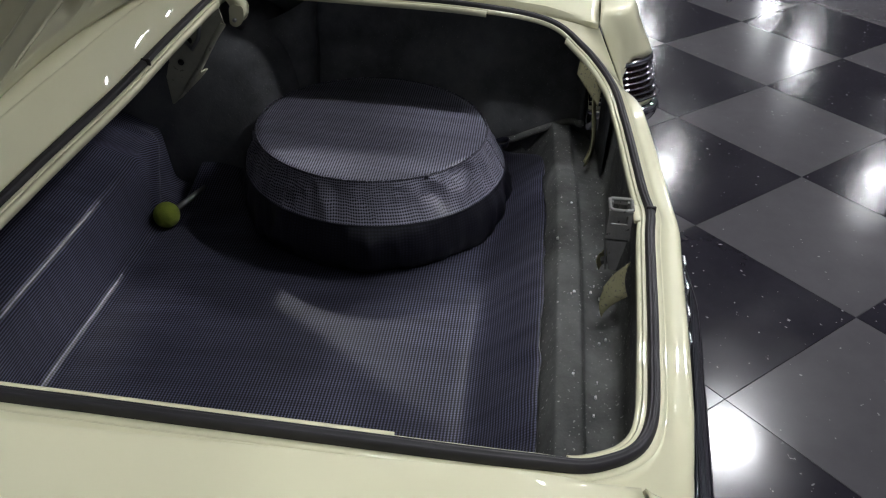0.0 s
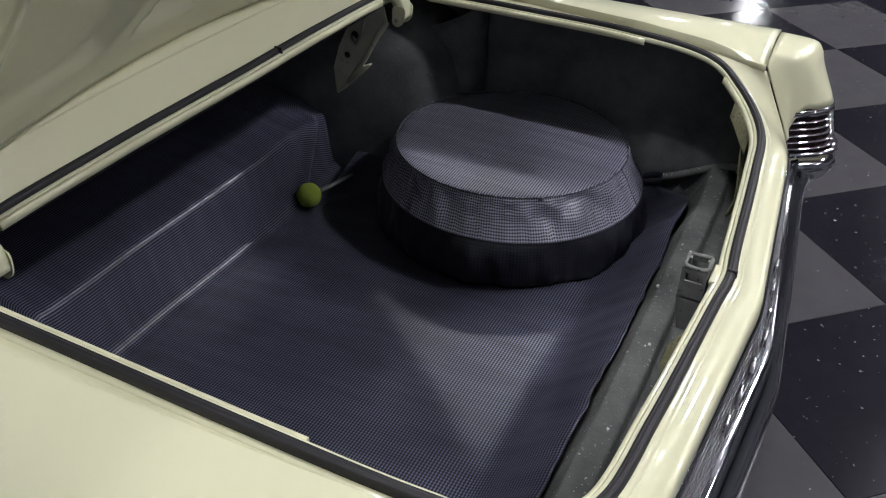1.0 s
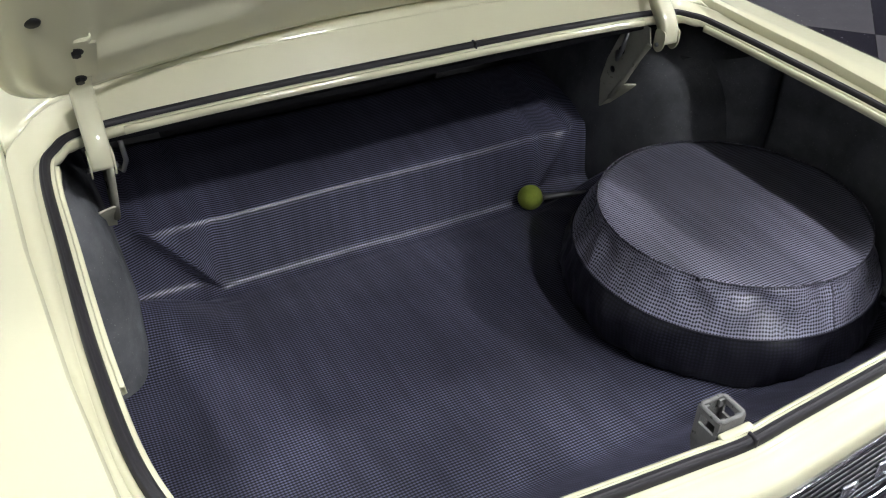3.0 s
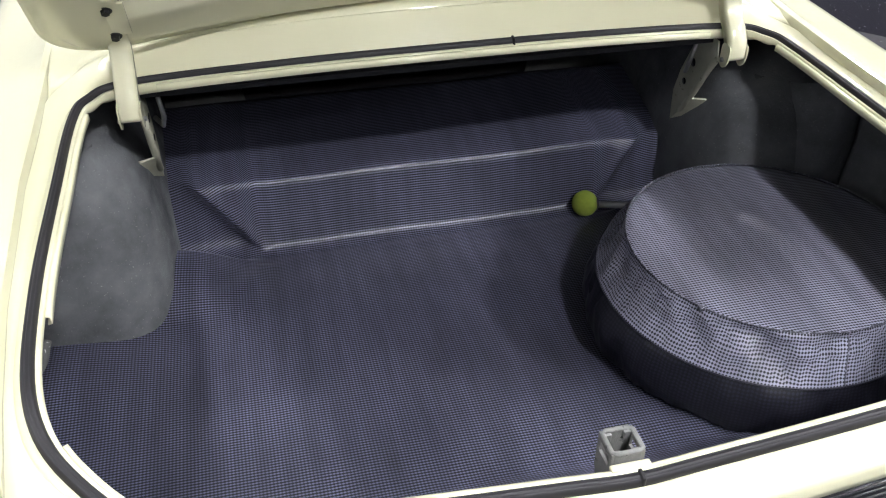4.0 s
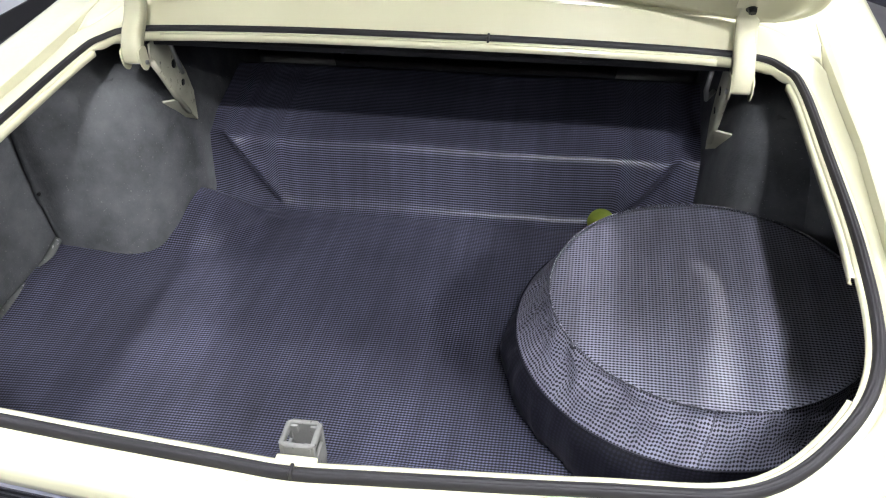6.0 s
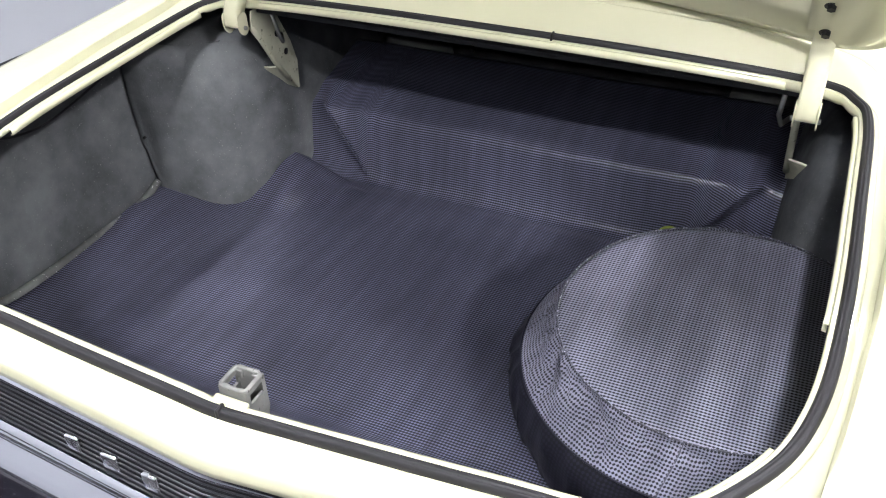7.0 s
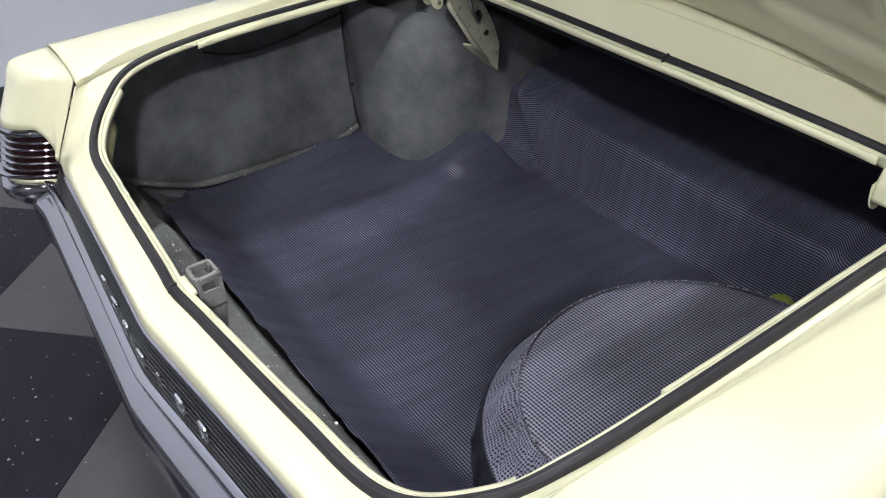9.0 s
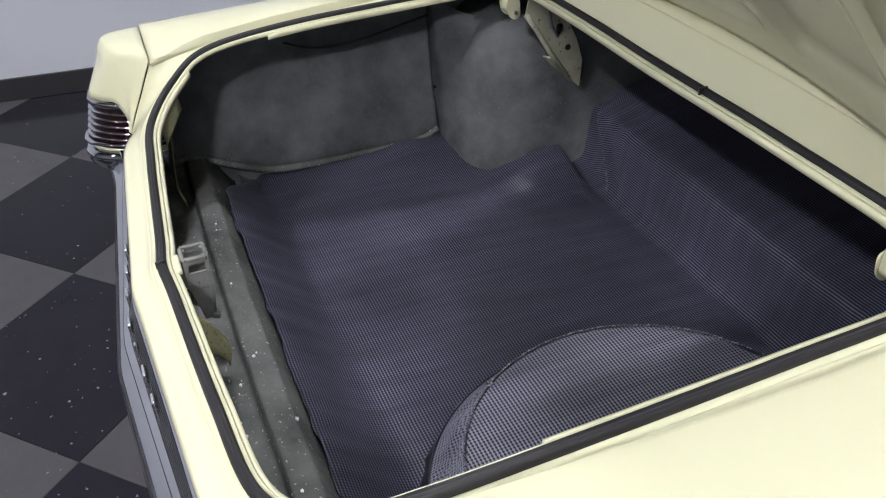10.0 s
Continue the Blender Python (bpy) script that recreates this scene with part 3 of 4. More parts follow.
def build_lid():
    lid = part("boot_lid", sheet([[lid_point(-1 + 2 * i / 40, 0.001 + (LID_L - 0.001) * j / 36, 0) for i in range(41)] for j in range(37)]), PAINT, car, "open cream boot lid seen from below")
    rows = []
    vs = [0.001, 0.004, 0.008, 0.014, 0.02, 0.028, 0.036, 0.045] + [0.045 + 0.99 * k / 66 for k in range(1, 67)] + [1.05, 1.065, 1.078]
    us = [-1, -0.995, -0.985, -0.975, -0.96] + [-0.96 + 1.92 * k / 80 for k in range(1, 80)] + [0.96, 0.975, 0.985, 0.995, 1]
    for v in vs:
        row = []
        for u in us:
            w = lid_outline(v)
            x = u * w
            d = min((1 - abs(u)) * w, v, LID_L - v)
            h = 0.012 * smoothstep(0, 0.004, d) + 0.016 * smoothstep(0.022, 0.045, d)
            pocket = smoothstep(0.13, 0.165, d)
            rib = max(1 - smoothstep(0.035, 0.06, abs(abs(x) - 0.10 - 0.42 * abs(v - 0.55))), 1 - smoothstep(0.04, 0.065, abs(x)))
            h -= 0.018 * pocket * (1 - rib)
            row.append(lid_point(u, v, h))
        rows.append(row)
    for sx in (-1, 1):
        c = lid_point(sx * 0.905, 0.295, 0.0295)
        bm = bmesh.new()
        bmesh.ops.create_cone(bm, cap_ends=True, segments=20, radius1=0.0125, radius2=0.0105, depth=0.003)
        bmesh.ops.transform(bm, matrix=Matrix.Translation(c) @ (-LID_N).to_track_quat("Z", "Y").to_matrix().to_4x4(), verts=bm.verts)
        part("plug", bm, BOLT, lid, "black plug in the inner panel")
    part("lid_inner_panel", sheet(rows), PAINT, lid, "stamped inner panel with raised ribs")
    return lid


lid = build_lid()


BRACKET = speckle_material("dusty_cream_paint", (0.33, 0.325, 0.25), (0.52, 0.51, 0.39), (0.18, 0.18, 0.145), 70.0, 0.66)


def build_hinge(s):
    x = s * 0.612
    arm = [(0.874, 1.114), (0.905, 1.077), (0.958, 1.013), (0.968, 0.985), (0.955, 0.955), (0.930, 0.928), (0.912, 0.900), (0.908, 0.868)]
    pts = catmull([(x, y, z) for y, z in arm], 5)
    hinge = empty("boot_hinge", "cream painted gooseneck hinge bolted to the lid", "hinge", "boot hinges")
    hinge.parent = car
    rows = []
    n = len(pts)
    for i, p in enumerate(pts):
        d = (pts[min(i + 1, n - 1)] - pts[max(i - 1, 0)]).normalized()
        out = Vector((0, d.z, -d.y))
        u = i / (n - 1)
        w = 0.024 - 0.006 * smoothstep(0.1, 0.35, u)
        fl = 0.004 + 0.020 * smoothstep(0.15, 0.45, u)
        row = [p + Vector((w, 0, 0)) - fl * out, p + Vector((w, 0, 0)), p + Vector((w - 0.004, 0, 0)) + 0.003 * out, p + 0.003 * out, p + Vector((-w + 0.004, 0, 0)) + 0.003 * out, p + Vector((-w, 0, 0)), p + Vector((-w, 0, 0)) - fl * out]
        rows.append(row)
    thick(part("strap", sheet(rows), PAINT, hinge), 0.003, 0)
    # curled ends of the two flanges, reaching forward to the pivot
    for side in (-1, 1):
        xx = x + side * 0.020
        curl = [(0.906, 0.895), (0.904, 0.870), (0.911, 0.853), (0.924, 0.845), (0.937, 0.851), (0.938, 0.868), (0.934, 0.895)]
        part("curl", prism(catmull([(xx - 0.0015, y, z) for y, z in curl], 4, True), (0.003, 0, 0)), PAINT, hinge, smooth=False)
    part("pivot", tube([(x - 0.026, 0.925, 0.862), (x + 0.026, 0.925, 0.862)], 0.005), STEEL, hinge)
    # plate against the lid
    mid, along = Vector((x, 0.918, 1.060)), LID_V
    plate = [mid + Vector((du, 0, 0)) + dv * along for du, dv in ((-0.030, -0.05), (0.030, -0.05), (0.032, 0.055), (0.020, 0.055), (0.018, 0.064), (-0.018, 0.064), (-0.020, 0.055), (-0.032, 0.055))]
    part("lid_plate", prism(plate, -0.004 * LID_N), PAINT, hinge, smooth=False)
    for y, z in ((0.897, 1.087), (0.953, 1.019)):
        n_ = -LID_N
        c = Vector((x, y, z))
        bm = bmesh.new()
        bmesh.ops.create_cone(bm, cap_ends=True, segments=6, radius1=0.0085, radius2=0.0075, depth=0.009)
        bmesh.ops.create_cone(bm, cap_ends=True, segments=20, radius1=0.013, radius2=0.012, depth=0.003, matrix=Matrix.Translation((0, 0, -0.004)))
        bmesh.ops.transform(bm, matrix=Matrix.Translation(c + 0.008 * n_) @ n_.to_track_quat("Z", "Y").to_matrix().to_4x4(), verts=bm.verts)
        part("bolt", bm, BOLT, hinge, "black hexagon bolt", smooth=False)
    # bracket below, from the flange down to the wheelhouse
    xi = s * 0.597
    outline = [(xi, 0.965, 0.885), (xi, 1.03, 0.885), (xi, 1.06, 0.84), (xi, 1.10, 0.76), (xi, 1.118, 0.70), (xi, 1.112, 0.63), (xi, 1.075, 0.665), (xi, 1.025, 0.735), (xi, 0.985, 0.805), (xi, 0.955, 0.845)]
    sharpen(part("bracket", prism(outline, (s * 0.004, 0, 0)), BRACKET, hinge))
    for yy, zz, r in ((1.05, 0.80, 0.010), (1.075, 0.742, 0.008)):
        part("hole_grommet", tube([(xi - s * 0.0012, yy, zz), (xi + s * 0.0052, yy, zz)], r, 14), BOLT, hinge)
    foot = [(xi, 1.112, 0.63), (xi, 1.03, 0.722), (xi + s * 0.075, 1.018, 0.712), (xi + s * 0.050, 1.055, 0.672)]
    part("foot", prism(foot, (0, -0.003, -0.003)), BRACKET, hinge, smooth=False)
    part("rolled_edge", tube([(xi, 0.957, 0.848), (xi, 0.985, 0.806), (xi, 1.025, 0.736), (xi, 1.072, 0.668)], 0.007), BRACKET, hinge)
    part("spring_link", tube([(xi - s * 0.03, 1.0, 0.87), (xi - s * 0.034, 1.01, 0.82), (xi - s * 0.028, 1.03, 0.79), (xi - s * 0.012, 1.05, 0.80)], 0.005), STEEL, hinge)


build_hinge(1)
build_hinge(-1)


# ---- inside the boot ----
def build_boot():
    # wheelhouses
    for s in (1, -1):
        rows = []
        for i in range(25):
            row = []
            el = math.pi / 2 * i / 24
            for j in range(49):
                a = 2 * math.pi * j / 48
                ca, sa = math.cos(a), math.sin(a)
                e, q = 0.36, 0.25
                cx = math.copysign(abs(ca) ** e, ca) * math.cos(el) ** q
                cy = math.copysign(abs(sa) ** e, sa) * math.cos(el) ** q
                cz = math.sin(el) ** 0.9
                p = Vector((s * min(0.918, 0.955 - 0.36 * cx), 1.26 + 0.455 * cy, 0.36 + 0.47 * cz))
                p.z += 0.008 * noise.noise(p * 9)
                p.x += 0.007 * noise.noise(p * 11 + Vector((5, 0, 0)))
                row.append(p)
            rows.append(row)
        part("wheelhouse", sheet(rows, False, False), FELT, car, "grey speckled wheelhouse bulging into the boot")
        rows = []
        for k in range(14):
            row = []
            for j in range(17):
                u, v = j / 16, k / 13
                x = 0.70 + 0.166 * u
                low = 0.42 + 0.148 * smoothstep(0.88, 0.95, u)
                top = 0.80 + 0.06 * smoothstep(0.35, 0.8, u)
                z = low + (top - low) * v
                rise = (min(0.44, z - 0.36) / 0.47) ** (1 / 0.9)
                girth = (1 - rise * rise) ** 0.125
                across = min(1.0, (0.955 - x) / 0.36 / girth) ** (1 / 0.36)
                dome = 1.26 - 0.455 * girth * (1 - across * across) ** 0.18
                flat = smoothstep(0.30, 0.75, u)
                y = dome * (1 - flat) + 0.803 * flat + 0.006 - 0.0115 * smoothstep(0.1, 0.8, u) * max(smoothstep(0.0, 0.9, v), smoothstep(0.88, 0.97, u))
                row.append((s * (x + 0.004 * noise.noise((z * 9, 2, s)) * flat), y + 0.004 * noise.noise((x * 14, z * 14, s)), z))
            rows.append(row)
        thick(part("felt_panel", sheet(rows), FELT, car, "grey felt panel lapped over the wheelhouse"), 0.004, 0)
        part("panel_screw", tube([(s * 0.852, 0.806, 0.592), (s * 0.852, 0.7945, 0.592)], 0.0042, 10), BOLT, car)
        for py, pz, r in ((0.259, 0.656, 0.0075), (0.361, 0.664, 0.0045)) if s < 0 else ():
            part("lining_plug", tube([(s * 0.915, py, pz), (s * 0.899, py, pz)], r, 12), BOLT, car)
        # side panel behind it
        path = catmull([(0.585, 0.028, 0), (0.74, 0.03, 0), (0.86, 0.06, 0), (0.915, 0.16, 0), (0.93, 0.40, 0), (0.93, 0.8, 0), (0.93, 1.2, 0), (0.93, 1.68, 0)], 8)
        rows = []
        for k in range(14):
            u = k / 13
            row = []
            for p in path:
                q = Vector((s * (p.x - 0.018 - 0.03 * abs(2 * u - 0.8) ** 2), p.y, 0.34 + u * (0.535 if p.y > 0.1 else 0.385)))
                q.x += s * 0.005 * noise.noise(q * 6)
                row.append(q)
            rows.append(row)
        part("side_lining", sheet(rows), FELT, car, "dark grey speckled lining of the side well")
    part("wire", tube(catmull([(-0.85, 0.40, 0.80), (-0.85, 0.455, 0.777), (-0.85, 0.53, 0.764), (-0.85, 0.61, 0.770), (-0.85, 0.72, 0.788), (-0.86, 0.82, 0.80)], 5), 0.0032, 8), RUBBER, car, "black wire under the deck")
    # rear pan
    prof = catmull([(0, 0.008, 0.765), (0, 0.010, 0.62), (0, 0.016, 0.556), (0, 0.035, 0.545), (0, 0.075, 0.545), (0, 0.083, 0.562), (0, 0.092, 0.571), (0, 0.125, 0.570), (0, 0.138, 0.555), (0, 0.17, 0.49), (0, 0.21, 0.44), (0, 0.3, 0.40), (0, 0.7, 0.37), (0, 1.1, 0.36), (0, 1.69, 0.36)], 4)
    xs = [-0.93 + 1.86 * k / 62 for k in range(63)]
    rows = []
    for p in prof:
        rows.append([(x, p.y + 0.022 * x * x + 0.0015 * noise.noise((x * 9, p.y * 9, 0)), p.z - 0.03 * smoothstep(0.5, 0.65, abs(x)) * (p.y < 0.2) + 0.002 * noise.noise((x * 7, p.y * 30, 3))) for x in xs])
    thick(sharpen(part("boot_pan", sheet(rows), PAN, car, "grey speckled metal pan along the rear of the boot"), 40), 0.002, 1)
    # flakes of pale paint lying on the pan
    rng = random.Random(7)
    bm = bmesh.new()
    for _ in range(17):
        x = rng.uniform(-0.55, 0.55)
        y = 0.022 * x * x + rng.choice((0.045, 0.06, 0.10, 0.115, 0.12)) + rng.uniform(-0.012, 0.012)
        z = 0.5737 if y - 0.022 * x * x > 0.09 else 0.5487
        r, a0 = rng.uniform(0.002, 0.0048), rng.uniform(0, 6.28)
        prism([(x + r * k * math.cos(a0 + i * 1.05), y + r * 0.7 * math.sin(a0 + i * 1.05), z) for i, k in enumerate((1, 0.7, 1.2, 0.8, 1.1, 0.7))], (0, 0, -0.004), bm)
    tagged(part("paint_flakes", bm, WHITE_METAL, car, "pale paint flakes on the pan", smooth=False), kind="stuff")
    # closing panels ahead of the opening
    part("shelf_underside", block((-0.9, 0.985, 0.875), (0.9, 1.69, 0.885)), BLACK_IN, car, smooth=False)
    part("seat_bulkhead", block((-0.94, 1.69, 0.36), (0.94, 1.70, 0.89)), BLACK_IN, car, smooth=False)
    part("underbody", block((-0.86, 0.0, 0.30), (0.86, 2.3, 0.33)), BLACK_IN, car, smooth=False)


build_boot()


BOARD = speckle_material("grey_board", (0.09, 0.092, 0.09), (0.15, 0.152, 0.148), (0.22, 0.22, 0.21))


def build_seat_back():
    for s in (1, -1):
        out = [(s * 0.40, 1.64, 0.50), (s * 0.64, 1.64, 0.50), (s * 0.62, 1.66, 0.86), (s * 0.46, 1.66, 0.86)]
        part("seat_back_board", prism(out, (0, 0.006, 0)), BOARD, car, "dark grey board behind the rear seat", smooth=False)
    plug = empty("wire_plug", "white plug with a red tip hanging ahead of the boot", "plug")
    part("plug_body", tube([(-0.375, 1.635, 0.64), (-0.375, 1.63, 0.60), (-0.376, 1.628, 0.570)], [0.014, 0.013, 0.004], 10), WHITE_METAL, plug)
    part("tip", tube([(-0.345, 1.635, 0.575), (-0.328, 1.628, 0.548)], 0.005, 8), LENS, plug)
    part("wire", tube([(-0.375, 1.635, 0.64), (-0.372, 1.66, 0.75), (-0.37, 1.685, 0.86)], 0.003, 6), BOLT, plug)


build_seat_back()


def build_wheels():
    tyre = mat_new("tyre_rubber", (0.02, 0.02, 0.02), 0.7)
    bump(tyre, noise_tex(tyre, coords(tyre), 60.0), 0.2, 0.002)
    for s in (1, -1):
        prof = [(0.19, -0.09), (0.24, -0.098), (0.30, -0.10), (0.325, -0.08), (0.33, 0), (0.325, 0.08), (0.30, 0.10), (0.24, 0.098), (0.19, 0.09)]
        wheel = part("wheel", lathe([(0.001, -0.03), (0.12, -0.02), (0.19, -0.07), (0.19, 0.07), (0.12, 0.02), (0.001, 0.03)], 40, (0, 0, 0)), STEEL, car, "plain steel rear wheel")
        wheel.matrix_basis = Matrix.Translation((s * 0.74, 1.26, 0.331)) @ Matrix.Rotation(radians(90), 4, "Y")
        part("tyre", lathe(prof, 48, (0, 0, 0)), tyre, wheel, "black rubber tyre")


build_wheels()

MAT_PROFILE = catmull([(0, 0.158, 0.540), (0, 0.170, 0.534), (0, 0.190, 0.519), (0, 0.222, 0.492), (0, 0.258, 0.461), (0, 0.284, 0.446), (0, 0.305, 0.440), (0, 0.345, 0.437), (0, 0.45, 0.433), (0, 0.65, 0.425), (0, 0.85, 0.414), (0, 0.95, 0.4075), (0, 1.02, 0.402), (0, 1.05, 0.400), (0, 1.085, 0.398), (0, 1.108, 0.412),
                       (0, 1.120, 0.455), (0, 1.133, 0.528), (0, 1.139, 0.553), (0, 1.150, 0.566), (0, 1.178, 0.574), (0, 1.25, 0.591), (0, 1.36, 0.607), (0, 1.45, 0.620)], 6)


def mat_point(x, p):
    a = abs(x)
    y, z = p.y, p.z
    rear = 1 - smoothstep(0.158, 0.30, y)
    y += 0.022 * x * x * rear + rear * (1 - 0.7 * smoothstep(0.58, 0.7, a)) * (0.010 * noise.noise((x * 7, 0, 2)) + 0.004 * noise.noise((x * 25, 0, 5)))
    y += 0.11 * smoothstep(0.62, 0.92, a) ** 2 * rear
    z -= 0.085 * smoothstep(0.62, 0.92, a) ** 2 * rear + 0.014 * smoothstep(0.56, 0.68, a) * rear
    z -= 0.035 * smoothstep(0.6, 0.85, a) * (1 - smoothstep(0.15, 0.5, y))
    # the floor part climbs to a loose edge beside each wheelhouse
    z += 0.070 * smoothstep(0.38, 0.62, a) * smoothstep(0.80, 1.03, y) ** 1.3 * (1 - smoothstep(1.052, 1.082, y))
    z += 0.03 * smoothstep(0.6, 0.85, a) * smoothstep(0.5, 0.8, y) * (1 - smoothstep(1.052, 1.082, y))
    z += 0.0045 * math.exp(-((math.hypot(a - 0.60, y - 1.10) - 0.20) / 0.022) ** 2) * (1 - smoothstep(1.03, 1.05, y))
    # slanting ridge near each end of the riser; beyond it the vinyl falls back to the wheelhouse
    fold = 0.405 + (0.80 if x < 0 else 0.74) * (p.z - 0.40)
    wall = smoothstep(1.088, 1.115, p.y) * (1 - smoothstep(1.155, 1.25, p.y))
    y -= 0.010 * math.exp(-((a - fold) / (0.016 if x < 0 else 0.024)) ** 2) * wall
    y += 0.020 * smoothstep(fold, fold + 0.035, a) * wall
    z -= 0.009 * smoothstep(fold + 0.01, fold + 0.09, a) * wall * smoothstep(0.52, 0.56, p.z)
    # wrinkles where the vinyl bends up towards the rear
    z += 0.0022 * abs(noise.noise((x * 5 + y * 9, y * 34 - x * 7, 11))) * math.exp(-((y - 0.36) / 0.07) ** 2)
    z += 0.0035 * noise.noise((x * 4, y * 4, 1)) + 0.0015 * noise.noise((x * 13, y * 13, 7))
    return x, y, z


def build_mat():
    xs = [-0.925 + 1.85 * k / 150 for k in range(151)]
    rows = [[Vector(mat_point(x, p)) for x in xs] for p in MAT_PROFILE]
    # lengths along the cloth, across and along, for its weave
    start = next(i for i, p in enumerate(MAT_PROFILE) if p.y > 0.45)
    along = [[0.0] * len(xs) for _ in rows]
    for i in list(range(start + 1, len(rows))) + list(range(start - 1, -1, -1)):
        j = i - 1 if i > start else i + 1
        along[i] = [old + (b - a).length * (i - j) for old, a, b in zip(along[j], rows[j], rows[i])]
    uvs = []
    for row, v in zip(rows, along):
        u = [0.0]
        for a, b in zip(row, row[1:]):
            u.append(u[-1] + (b - a).length)
        uvs.append([(p - u[len(u) // 2], q) for p, q in zip(u, v)])
    ob = tagged(obj("boot_mat", sheet(rows, uvs=uvs), MAT), "black vinyl mat with a fine check, moulded over the boot floor", "mat")
    thick(ob, 0.003, 1)
    for s in (1, -1):
        edge = catmull([(0.79, 0.075, 0.56), (0.835, 0.095, 0.545), (0.857, 0.14, 0.520), (0.864, 0.20, 0.488), (0.868, 0.25, 0.462), (0.87, 0.32, 0.436), (0.872, 0.42, 0.424), (0.872, 0.55, 0.420), (0.866, 0.68, 0.421), (0.858, 0.75, 0.432), (0.850, 0.800, 0.456)], 5)
        rows = []
        for k in range(10):
            v = k / 9
            row = []
            for p in edge:
                q = Vector((s * (p.x + 0.034 * math.sin(v * 1.9) - 0.012 * v * v), p.y, p.z + (0.862 - p.z) * v))
                q.x += s * 0.004 * noise.noise(q * 7) * v
                row.append(q)
            rows.append(row)
        board = part("side_board", sheet(rows), FELT, car, "grey speckled board lining the side well")
        thick(board, 0.010, 0)
        part("board_edge", tube([Vector((s * (p.x - 0.005), p.y, p.z + 0.013)) for p in edge], 0.0095, 10), PAN, board, "pale cut edge of the board")


build_mat()

TYRE = Vector((0.555, 0.590, 0.430))


def build_cover():
    cover = empty("spare_tyre_cover", "black checked vinyl cover drawn over the spare tyre", "tyre cover")

    def crease(a, i):
        f = noise.noise((math.cos(a) * 5, math.sin(a) * 5, i * 0.25))
        g = noise.noise((math.cos(a) * 16, math.sin(a) * 16, i * 0.4))
        h = noise.noise((math.cos(a) * 34 + i * 0.7, math.sin(a) * 34, i * 0.5))
        low = 1.15 if i >= 20 else 1.0
        return low * (0.011 * f - 0.011 * abs(g) + 0.004 * h), 0.0

    # flat top, mapped straight down
    rings = [0.0, 0.05, 0.10, 0.15, 0.20, 0.24, 0.265, 0.277, 0.281]
    rows, uvs = [], []
    for r in rings:
        row, uvr = [], []
        for k in range(73):
            a = 2 * math.pi * k / 72
            x, y = r * math.cos(a), r * math.sin(a)
            z = 0.205 - 0.004 * (r / 0.28) ** 2 - (0.004 if r > 0.28 else 0) + 0.003 * noise.noise((x * 6, y * 6, 4))
            row.append(TYRE + Vector((0.012 + x, 0.005 + y, z)))
            uvr.append((x, y))
        rows.append(row)
        uvs.append(uvr)
    bm = sheet(rows, uvs=uvs)
    bmesh.ops.remove_doubles(bm, verts=bm.verts, dist=1e-6)
    part("top_panel", bm, COVER, cover)
    def centre(z):
        """The cover leans a little: its rings shift with height."""
        return TYRE + Vector((-0.010 + 0.022 * smoothstep(0.10, 0.2, z), -0.010 + 0.015 * smoothstep(0.10, 0.2, z), 0))

    def band(profile, kind, label):
        rows, uvs, run = [], [], 0.0
        for i, (r, z) in enumerate(profile):
            if i:
                run += math.hypot(r - profile[i - 1][0], z - profile[i - 1][1])
            row, uvr = [], []
            for k in range(193):
                a = 2 * math.pi * k / 192
                edge = min(1.0, i / 1.5, (len(profile) - 1 - i) / 1.0 + (0.5 if kind is COVER_LOW else 0))
                dr, _ = crease(a, i + (20 if kind is COVER_LOW else 0))
                rr = r + dr * edge
                row.append(centre(z) + Vector((rr * math.cos(a), rr * math.sin(a), z)))
                uvr.append((a * 0.3, run))
            rows.append(row)
            uvs.append(uvr)
        if kind is COVER_BAND:
            for k in (15, 79, 143):
                out = Vector((math.cos(2 * math.pi * k / 192), math.sin(2 * math.pi * k / 192), 0))
                part("seam", tube([row[k] + 0.0008 * out for row in rows], 0.0014, 6), STITCH, cover, "sewn upright seam")
            p = rows[0][115]
            part("seam_tab", block(p + Vector((-0.007, -0.005, -0.006)), p + Vector((0.005, 0.004, 0.003)), 0.0015), STITCH, cover, "small pale tab at the seam")
        part("upper_band" if kind is COVER_BAND else "lower_band", sheet(rows, uvs=uvs), kind, cover, label)

    band([(0.281, 0.201), (0.285, 0.195), (0.288, 0.188), (0.291, 0.182), (0.2945, 0.175), (0.298, 0.167), (0.3015, 0.160), (0.305, 0.152), (0.312, 0.137), (0.319, 0.122)], COVER_BAND, "upper band in the same check")
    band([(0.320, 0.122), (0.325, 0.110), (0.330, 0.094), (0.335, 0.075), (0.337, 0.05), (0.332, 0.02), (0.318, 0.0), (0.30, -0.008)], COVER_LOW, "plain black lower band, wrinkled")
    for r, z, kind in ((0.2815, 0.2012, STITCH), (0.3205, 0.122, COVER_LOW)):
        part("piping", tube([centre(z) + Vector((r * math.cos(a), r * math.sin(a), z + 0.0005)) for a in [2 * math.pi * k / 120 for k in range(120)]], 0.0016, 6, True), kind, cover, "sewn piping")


build_cover()


def build_strap():
    pts = catmull([(0.742, 0.318, 0.500), (0.765, 0.290, 0.492), (0.790, 0.268, 0.488), (0.808, 0.262, 0.494), (0.802, 0.278, 0.500), (0.775, 0.305, 0.502)], 6)
    rows = [[p + Vector((0, 0, dz)) for dz in (-0.009, 0.009)] for p in pts]
    tagged(thick(obj("strap", sheet(rows), COVER_LOW), 0.002), "black webbing strap loop beside the spare tyre cover", "strap")


build_strap()


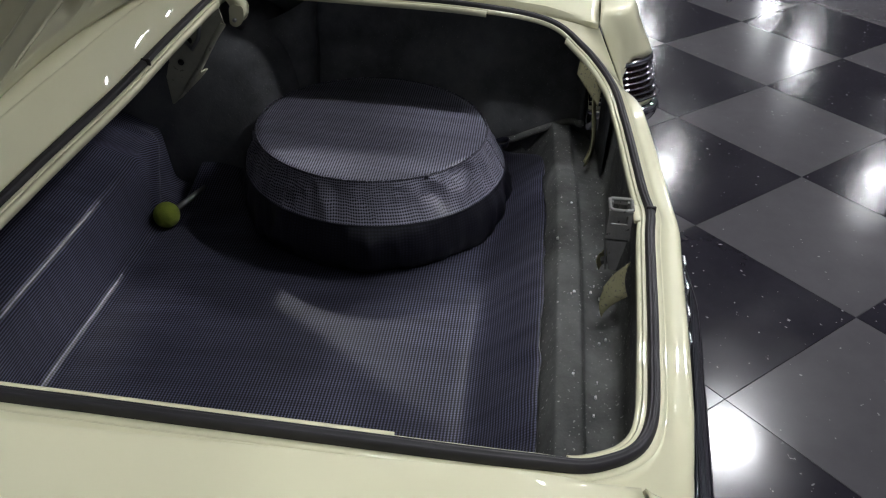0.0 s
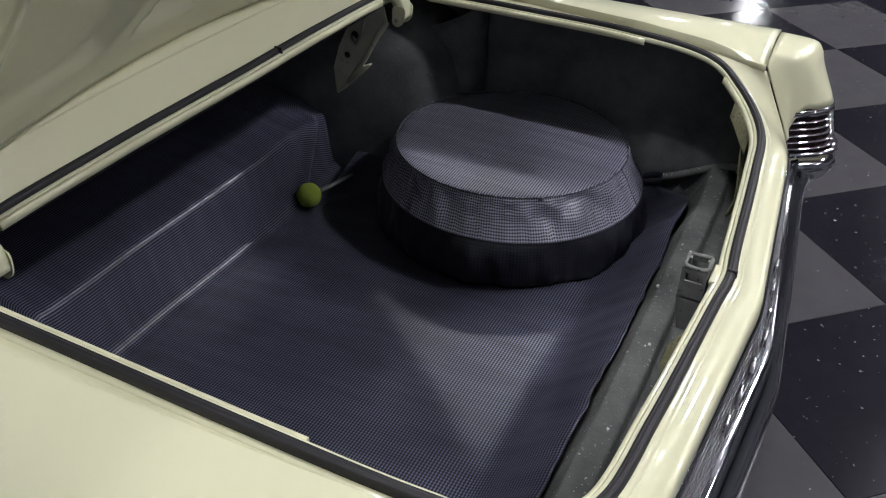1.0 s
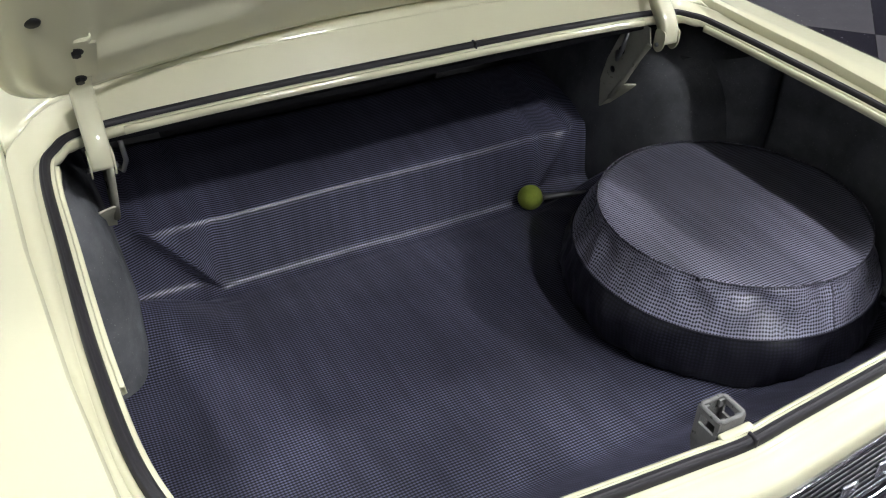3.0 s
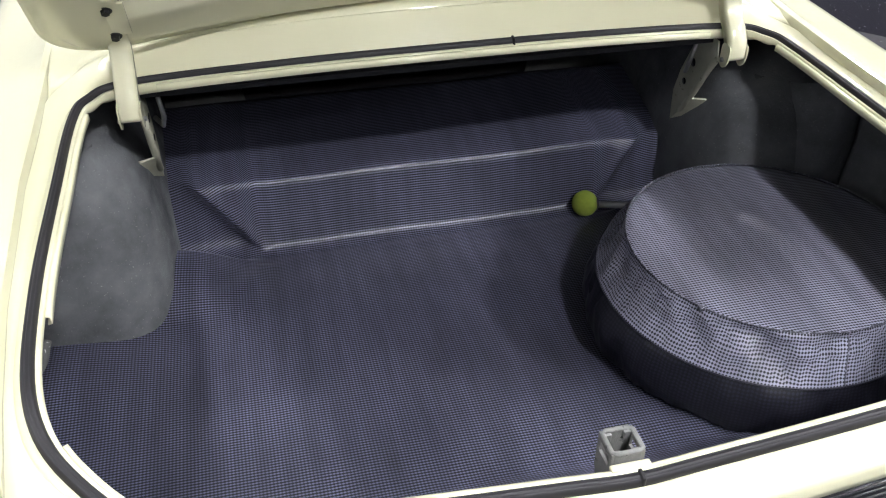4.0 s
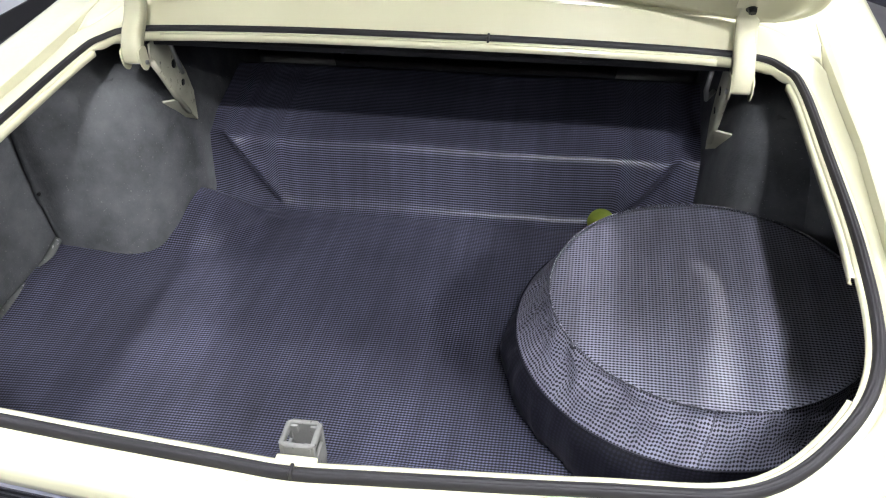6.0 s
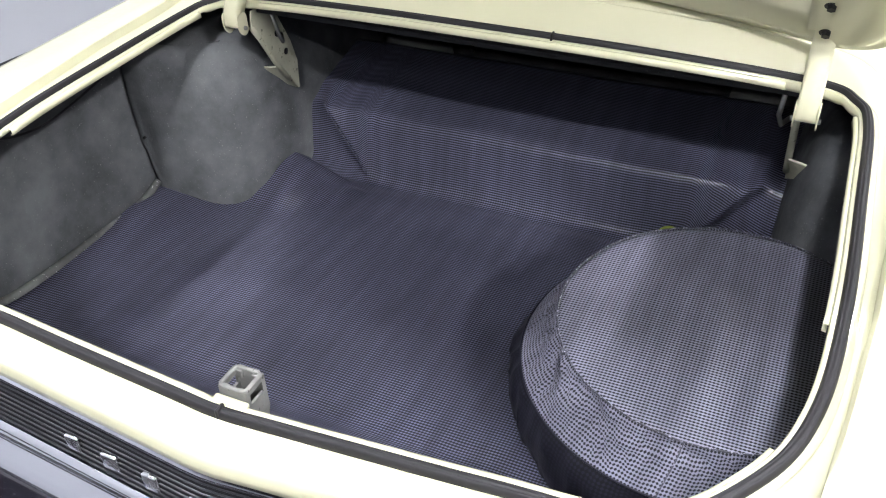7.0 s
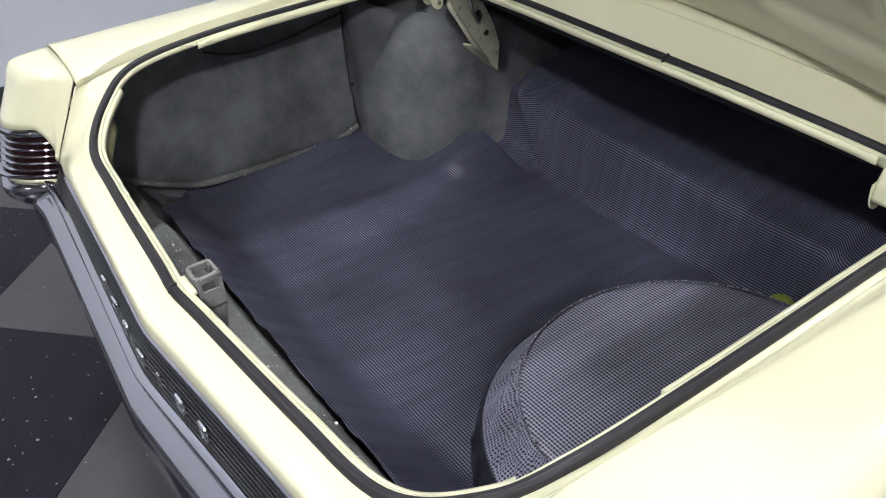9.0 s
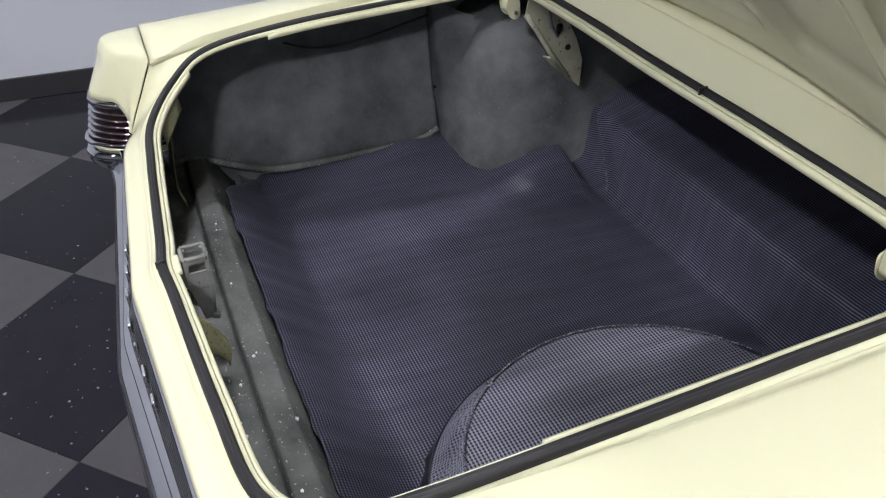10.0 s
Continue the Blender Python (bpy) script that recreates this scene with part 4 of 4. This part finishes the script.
def build_ball():
    jack = empty("jack_handle", "steel jack handle with a tennis ball pushed on its end", "jack handle")
    c = Vector((0.384, 1.075, 0.432))
    bm = bmesh.new()
    bmesh.ops.create_uvsphere(bm, u_segments=32, v_segments=20, radius=0.0325, matrix=Matrix.Translation(c))
    part("tennis_ball", bm, BALL, jack, "yellow-green tennis ball")
    # the ball stays uncut; a solid black plug gives the shade inside its slit
    part("slit_shade", tube([c + Vector((0.0265, -0.0105, 0.0)), c + Vector((0.0312, -0.0122, 0.0003))], [0.0135, 0.0105], 14, False, 1.35), RUBBER, jack, "black plug standing for the shaded mouth of the slit in the ball")
    part("rod", tube([c + Vector((0.02, -0.01, 0.0)), c + Vector((0.10, -0.04, 0.005)), c + Vector((0.30, -0.10, 0.0))], 0.008, 12), STEEL, jack)


build_ball()


LATCH = speckle_material("grey_overspray", (0.125, 0.125, 0.12), (0.215, 0.213, 0.20), (0.07, 0.07, 0.065), 90.0, 0.66)


def build_latch():
    latch = empty("boot_latch", "grey steel latch striker box on the rear lip", "latch")
    x, y0, y1, z0, z1, t = 0.0225, 0.022, 0.064, 0.735, 0.797, 0.004

    def frame_plate(name, a, b, axis):
        """An upright plate with a window, from four bars and a lower web."""
        bm = bmesh.new()
        lo, hi = Vector(a), Vector(b)
        k = 0 if axis == "x" else 1
        for u0, u1, w0, w1 in ((0, 0.17, 0, 1), (0.83, 1, 0, 1), (0.17, 0.83, 0.84, 1), (0.17, 0.83, 0, 0.56)):
            p, q = lo.copy(), hi.copy()
            p[k], q[k] = lo[k] + u0 * (hi[k] - lo[k]), lo[k] + u1 * (hi[k] - lo[k])
            p.z, q.z = lo.z + w0 * (hi.z - lo.z), lo.z + w1 * (hi.z - lo.z)
            block(p, q, bm=bm)
        part(name, bm, LATCH, latch, smooth=False)

    frame_plate("side_plate", (-x, y0, z0), (-x + t, y1, z1), "y")
    frame_plate("side_plate", (x - t, y0, z0), (x, y1, z1), "y")
    part("front_plate", block((-x + t, y1 - t, z0), (x - t, y1, z1 - 0.001), 0.0012), LATCH, latch, smooth=False)
    part("back_plate", block((-x + t, y0, z0), (x - t, y0 + t, z1 - 0.002), 0.0012), LATCH, latch, smooth=False)
    # rolled rim round the top, with short inner lips at the corners
    ring_ = catmull([(sx * (x - 0.002 - cut), yy, z1) for sx, yy, cut in ((-1, y0 + 0.004, 0), (-1, y1 - 0.006, 0), (-1, y1 - 0.002, 0.005), (1, y1 - 0.002, 0.005), (1, y1 - 0.006, 0), (1, y0 + 0.004, 0), (1, y0 + 0.001, 0.005), (-1, y0 + 0.001, 0.005))], 1, True)
    part("rim", tube(ring_, 0.0036, 10, True), LATCH, latch)
    for sx in (-1, 1):
        for yy in (y0 + 0.005, y1 - 0.006):
            part("inner_lip", block((sx * (x - 0.009) - 0.005, yy - 0.003, z1 - 0.014), (sx * (x - 0.009) + 0.005, yy + 0.003, z1 - 0.001), 0.0012), LATCH, latch, smooth=False)
        part("support", prism([(sx * x, 0.024, 0.738), (sx * x, 0.062, 0.738), (sx * x, 0.050, 0.672), (sx * x, 0.036, 0.672)], (-sx * 0.003, 0, 0)), LATCH, latch, smooth=False)
    part("support", prism([(-x, 0.062, 0.74), (x, 0.062, 0.74), (0.014, 0.052, 0.665), (-0.014, 0.052, 0.665)], (0, 0.003, 0)), LATCH, latch, smooth=False)
    bm = bmesh.new()
    bmesh.ops.create_cone(bm, cap_ends=True, segments=6, radius1=0.008, radius2=0.008, depth=0.012, matrix=Matrix.Translation((0.012, 0.055, 0.668)) @ Matrix.Rotation(radians(70), 4, "X"))
    part("nut", bm, LATCH, latch, smooth=False)
    part("lip_tab", block((-0.026, 0.007, 0.776), (0.028, 0.0195, 0.7845), 0.003), PAINT, latch)
    # stays under the lip
    for sx in (-1, 1):
        rows = []
        for k in range(9):
            u = k / 8
            yy = 0.014 + 0.040 * math.sin(u * math.pi / 2)
            top = Vector((sx * (0.040 + 0.02 * u), yy, 0.705 - 0.05 * u))
            low = Vector((sx * (0.072 + 0.004 * u), yy, 0.650 - 0.050 * u))
            rows.append([top.lerp(low, v) + Vector((0, 0.008 * math.sin(math.pi * v), 0)) for v in (0, 0.2, 0.4, 0.6, 0.8, 1)])
        tagged(thick(obj("lip_stay", sheet(rows), STAY), 0.0025), "dirty yellowish pressed-steel stay under the rear lip", "stay", "rear lip stays")
        # upright flange in the corner of the opening
        rows = []
        for k in range(9):
            u = k / 8
            rows.append([(sx * (0.560 + 0.075 * v - 0.004 * u), 0.054 + 0.052 * v + 0.004 * u, 0.780 + 0.034 * v - (0.050 - 0.012 * v) * u) for v in (0, 0.25, 0.5, 0.75, 1)])
        thick(part("corner_flange", sheet(rows), STAY, car, "yellowish inner flange in the corner of the opening"), 0.002)
        # bent strap from the flange down to the pan
        line = catmull([(sx * 0.586, 0.062, 0.765), (sx * 0.590, 0.066, 0.730), (sx * 0.592, 0.058, 0.66), (sx * 0.596, 0.055, 0.60), (sx * 0.600, 0.066, 0.553)], 5)
        rows = [[p + Vector((sx * w, 0.6 * abs(w) - 0.004, 0)) for w in (-0.013, -0.010, 0, 0.010, 0.013)] for p in line]
        thick(part("corner_strap", sheet(rows), STAY, car, "bent strap under the corner of the lip"), 0.002, 0)


build_latch()
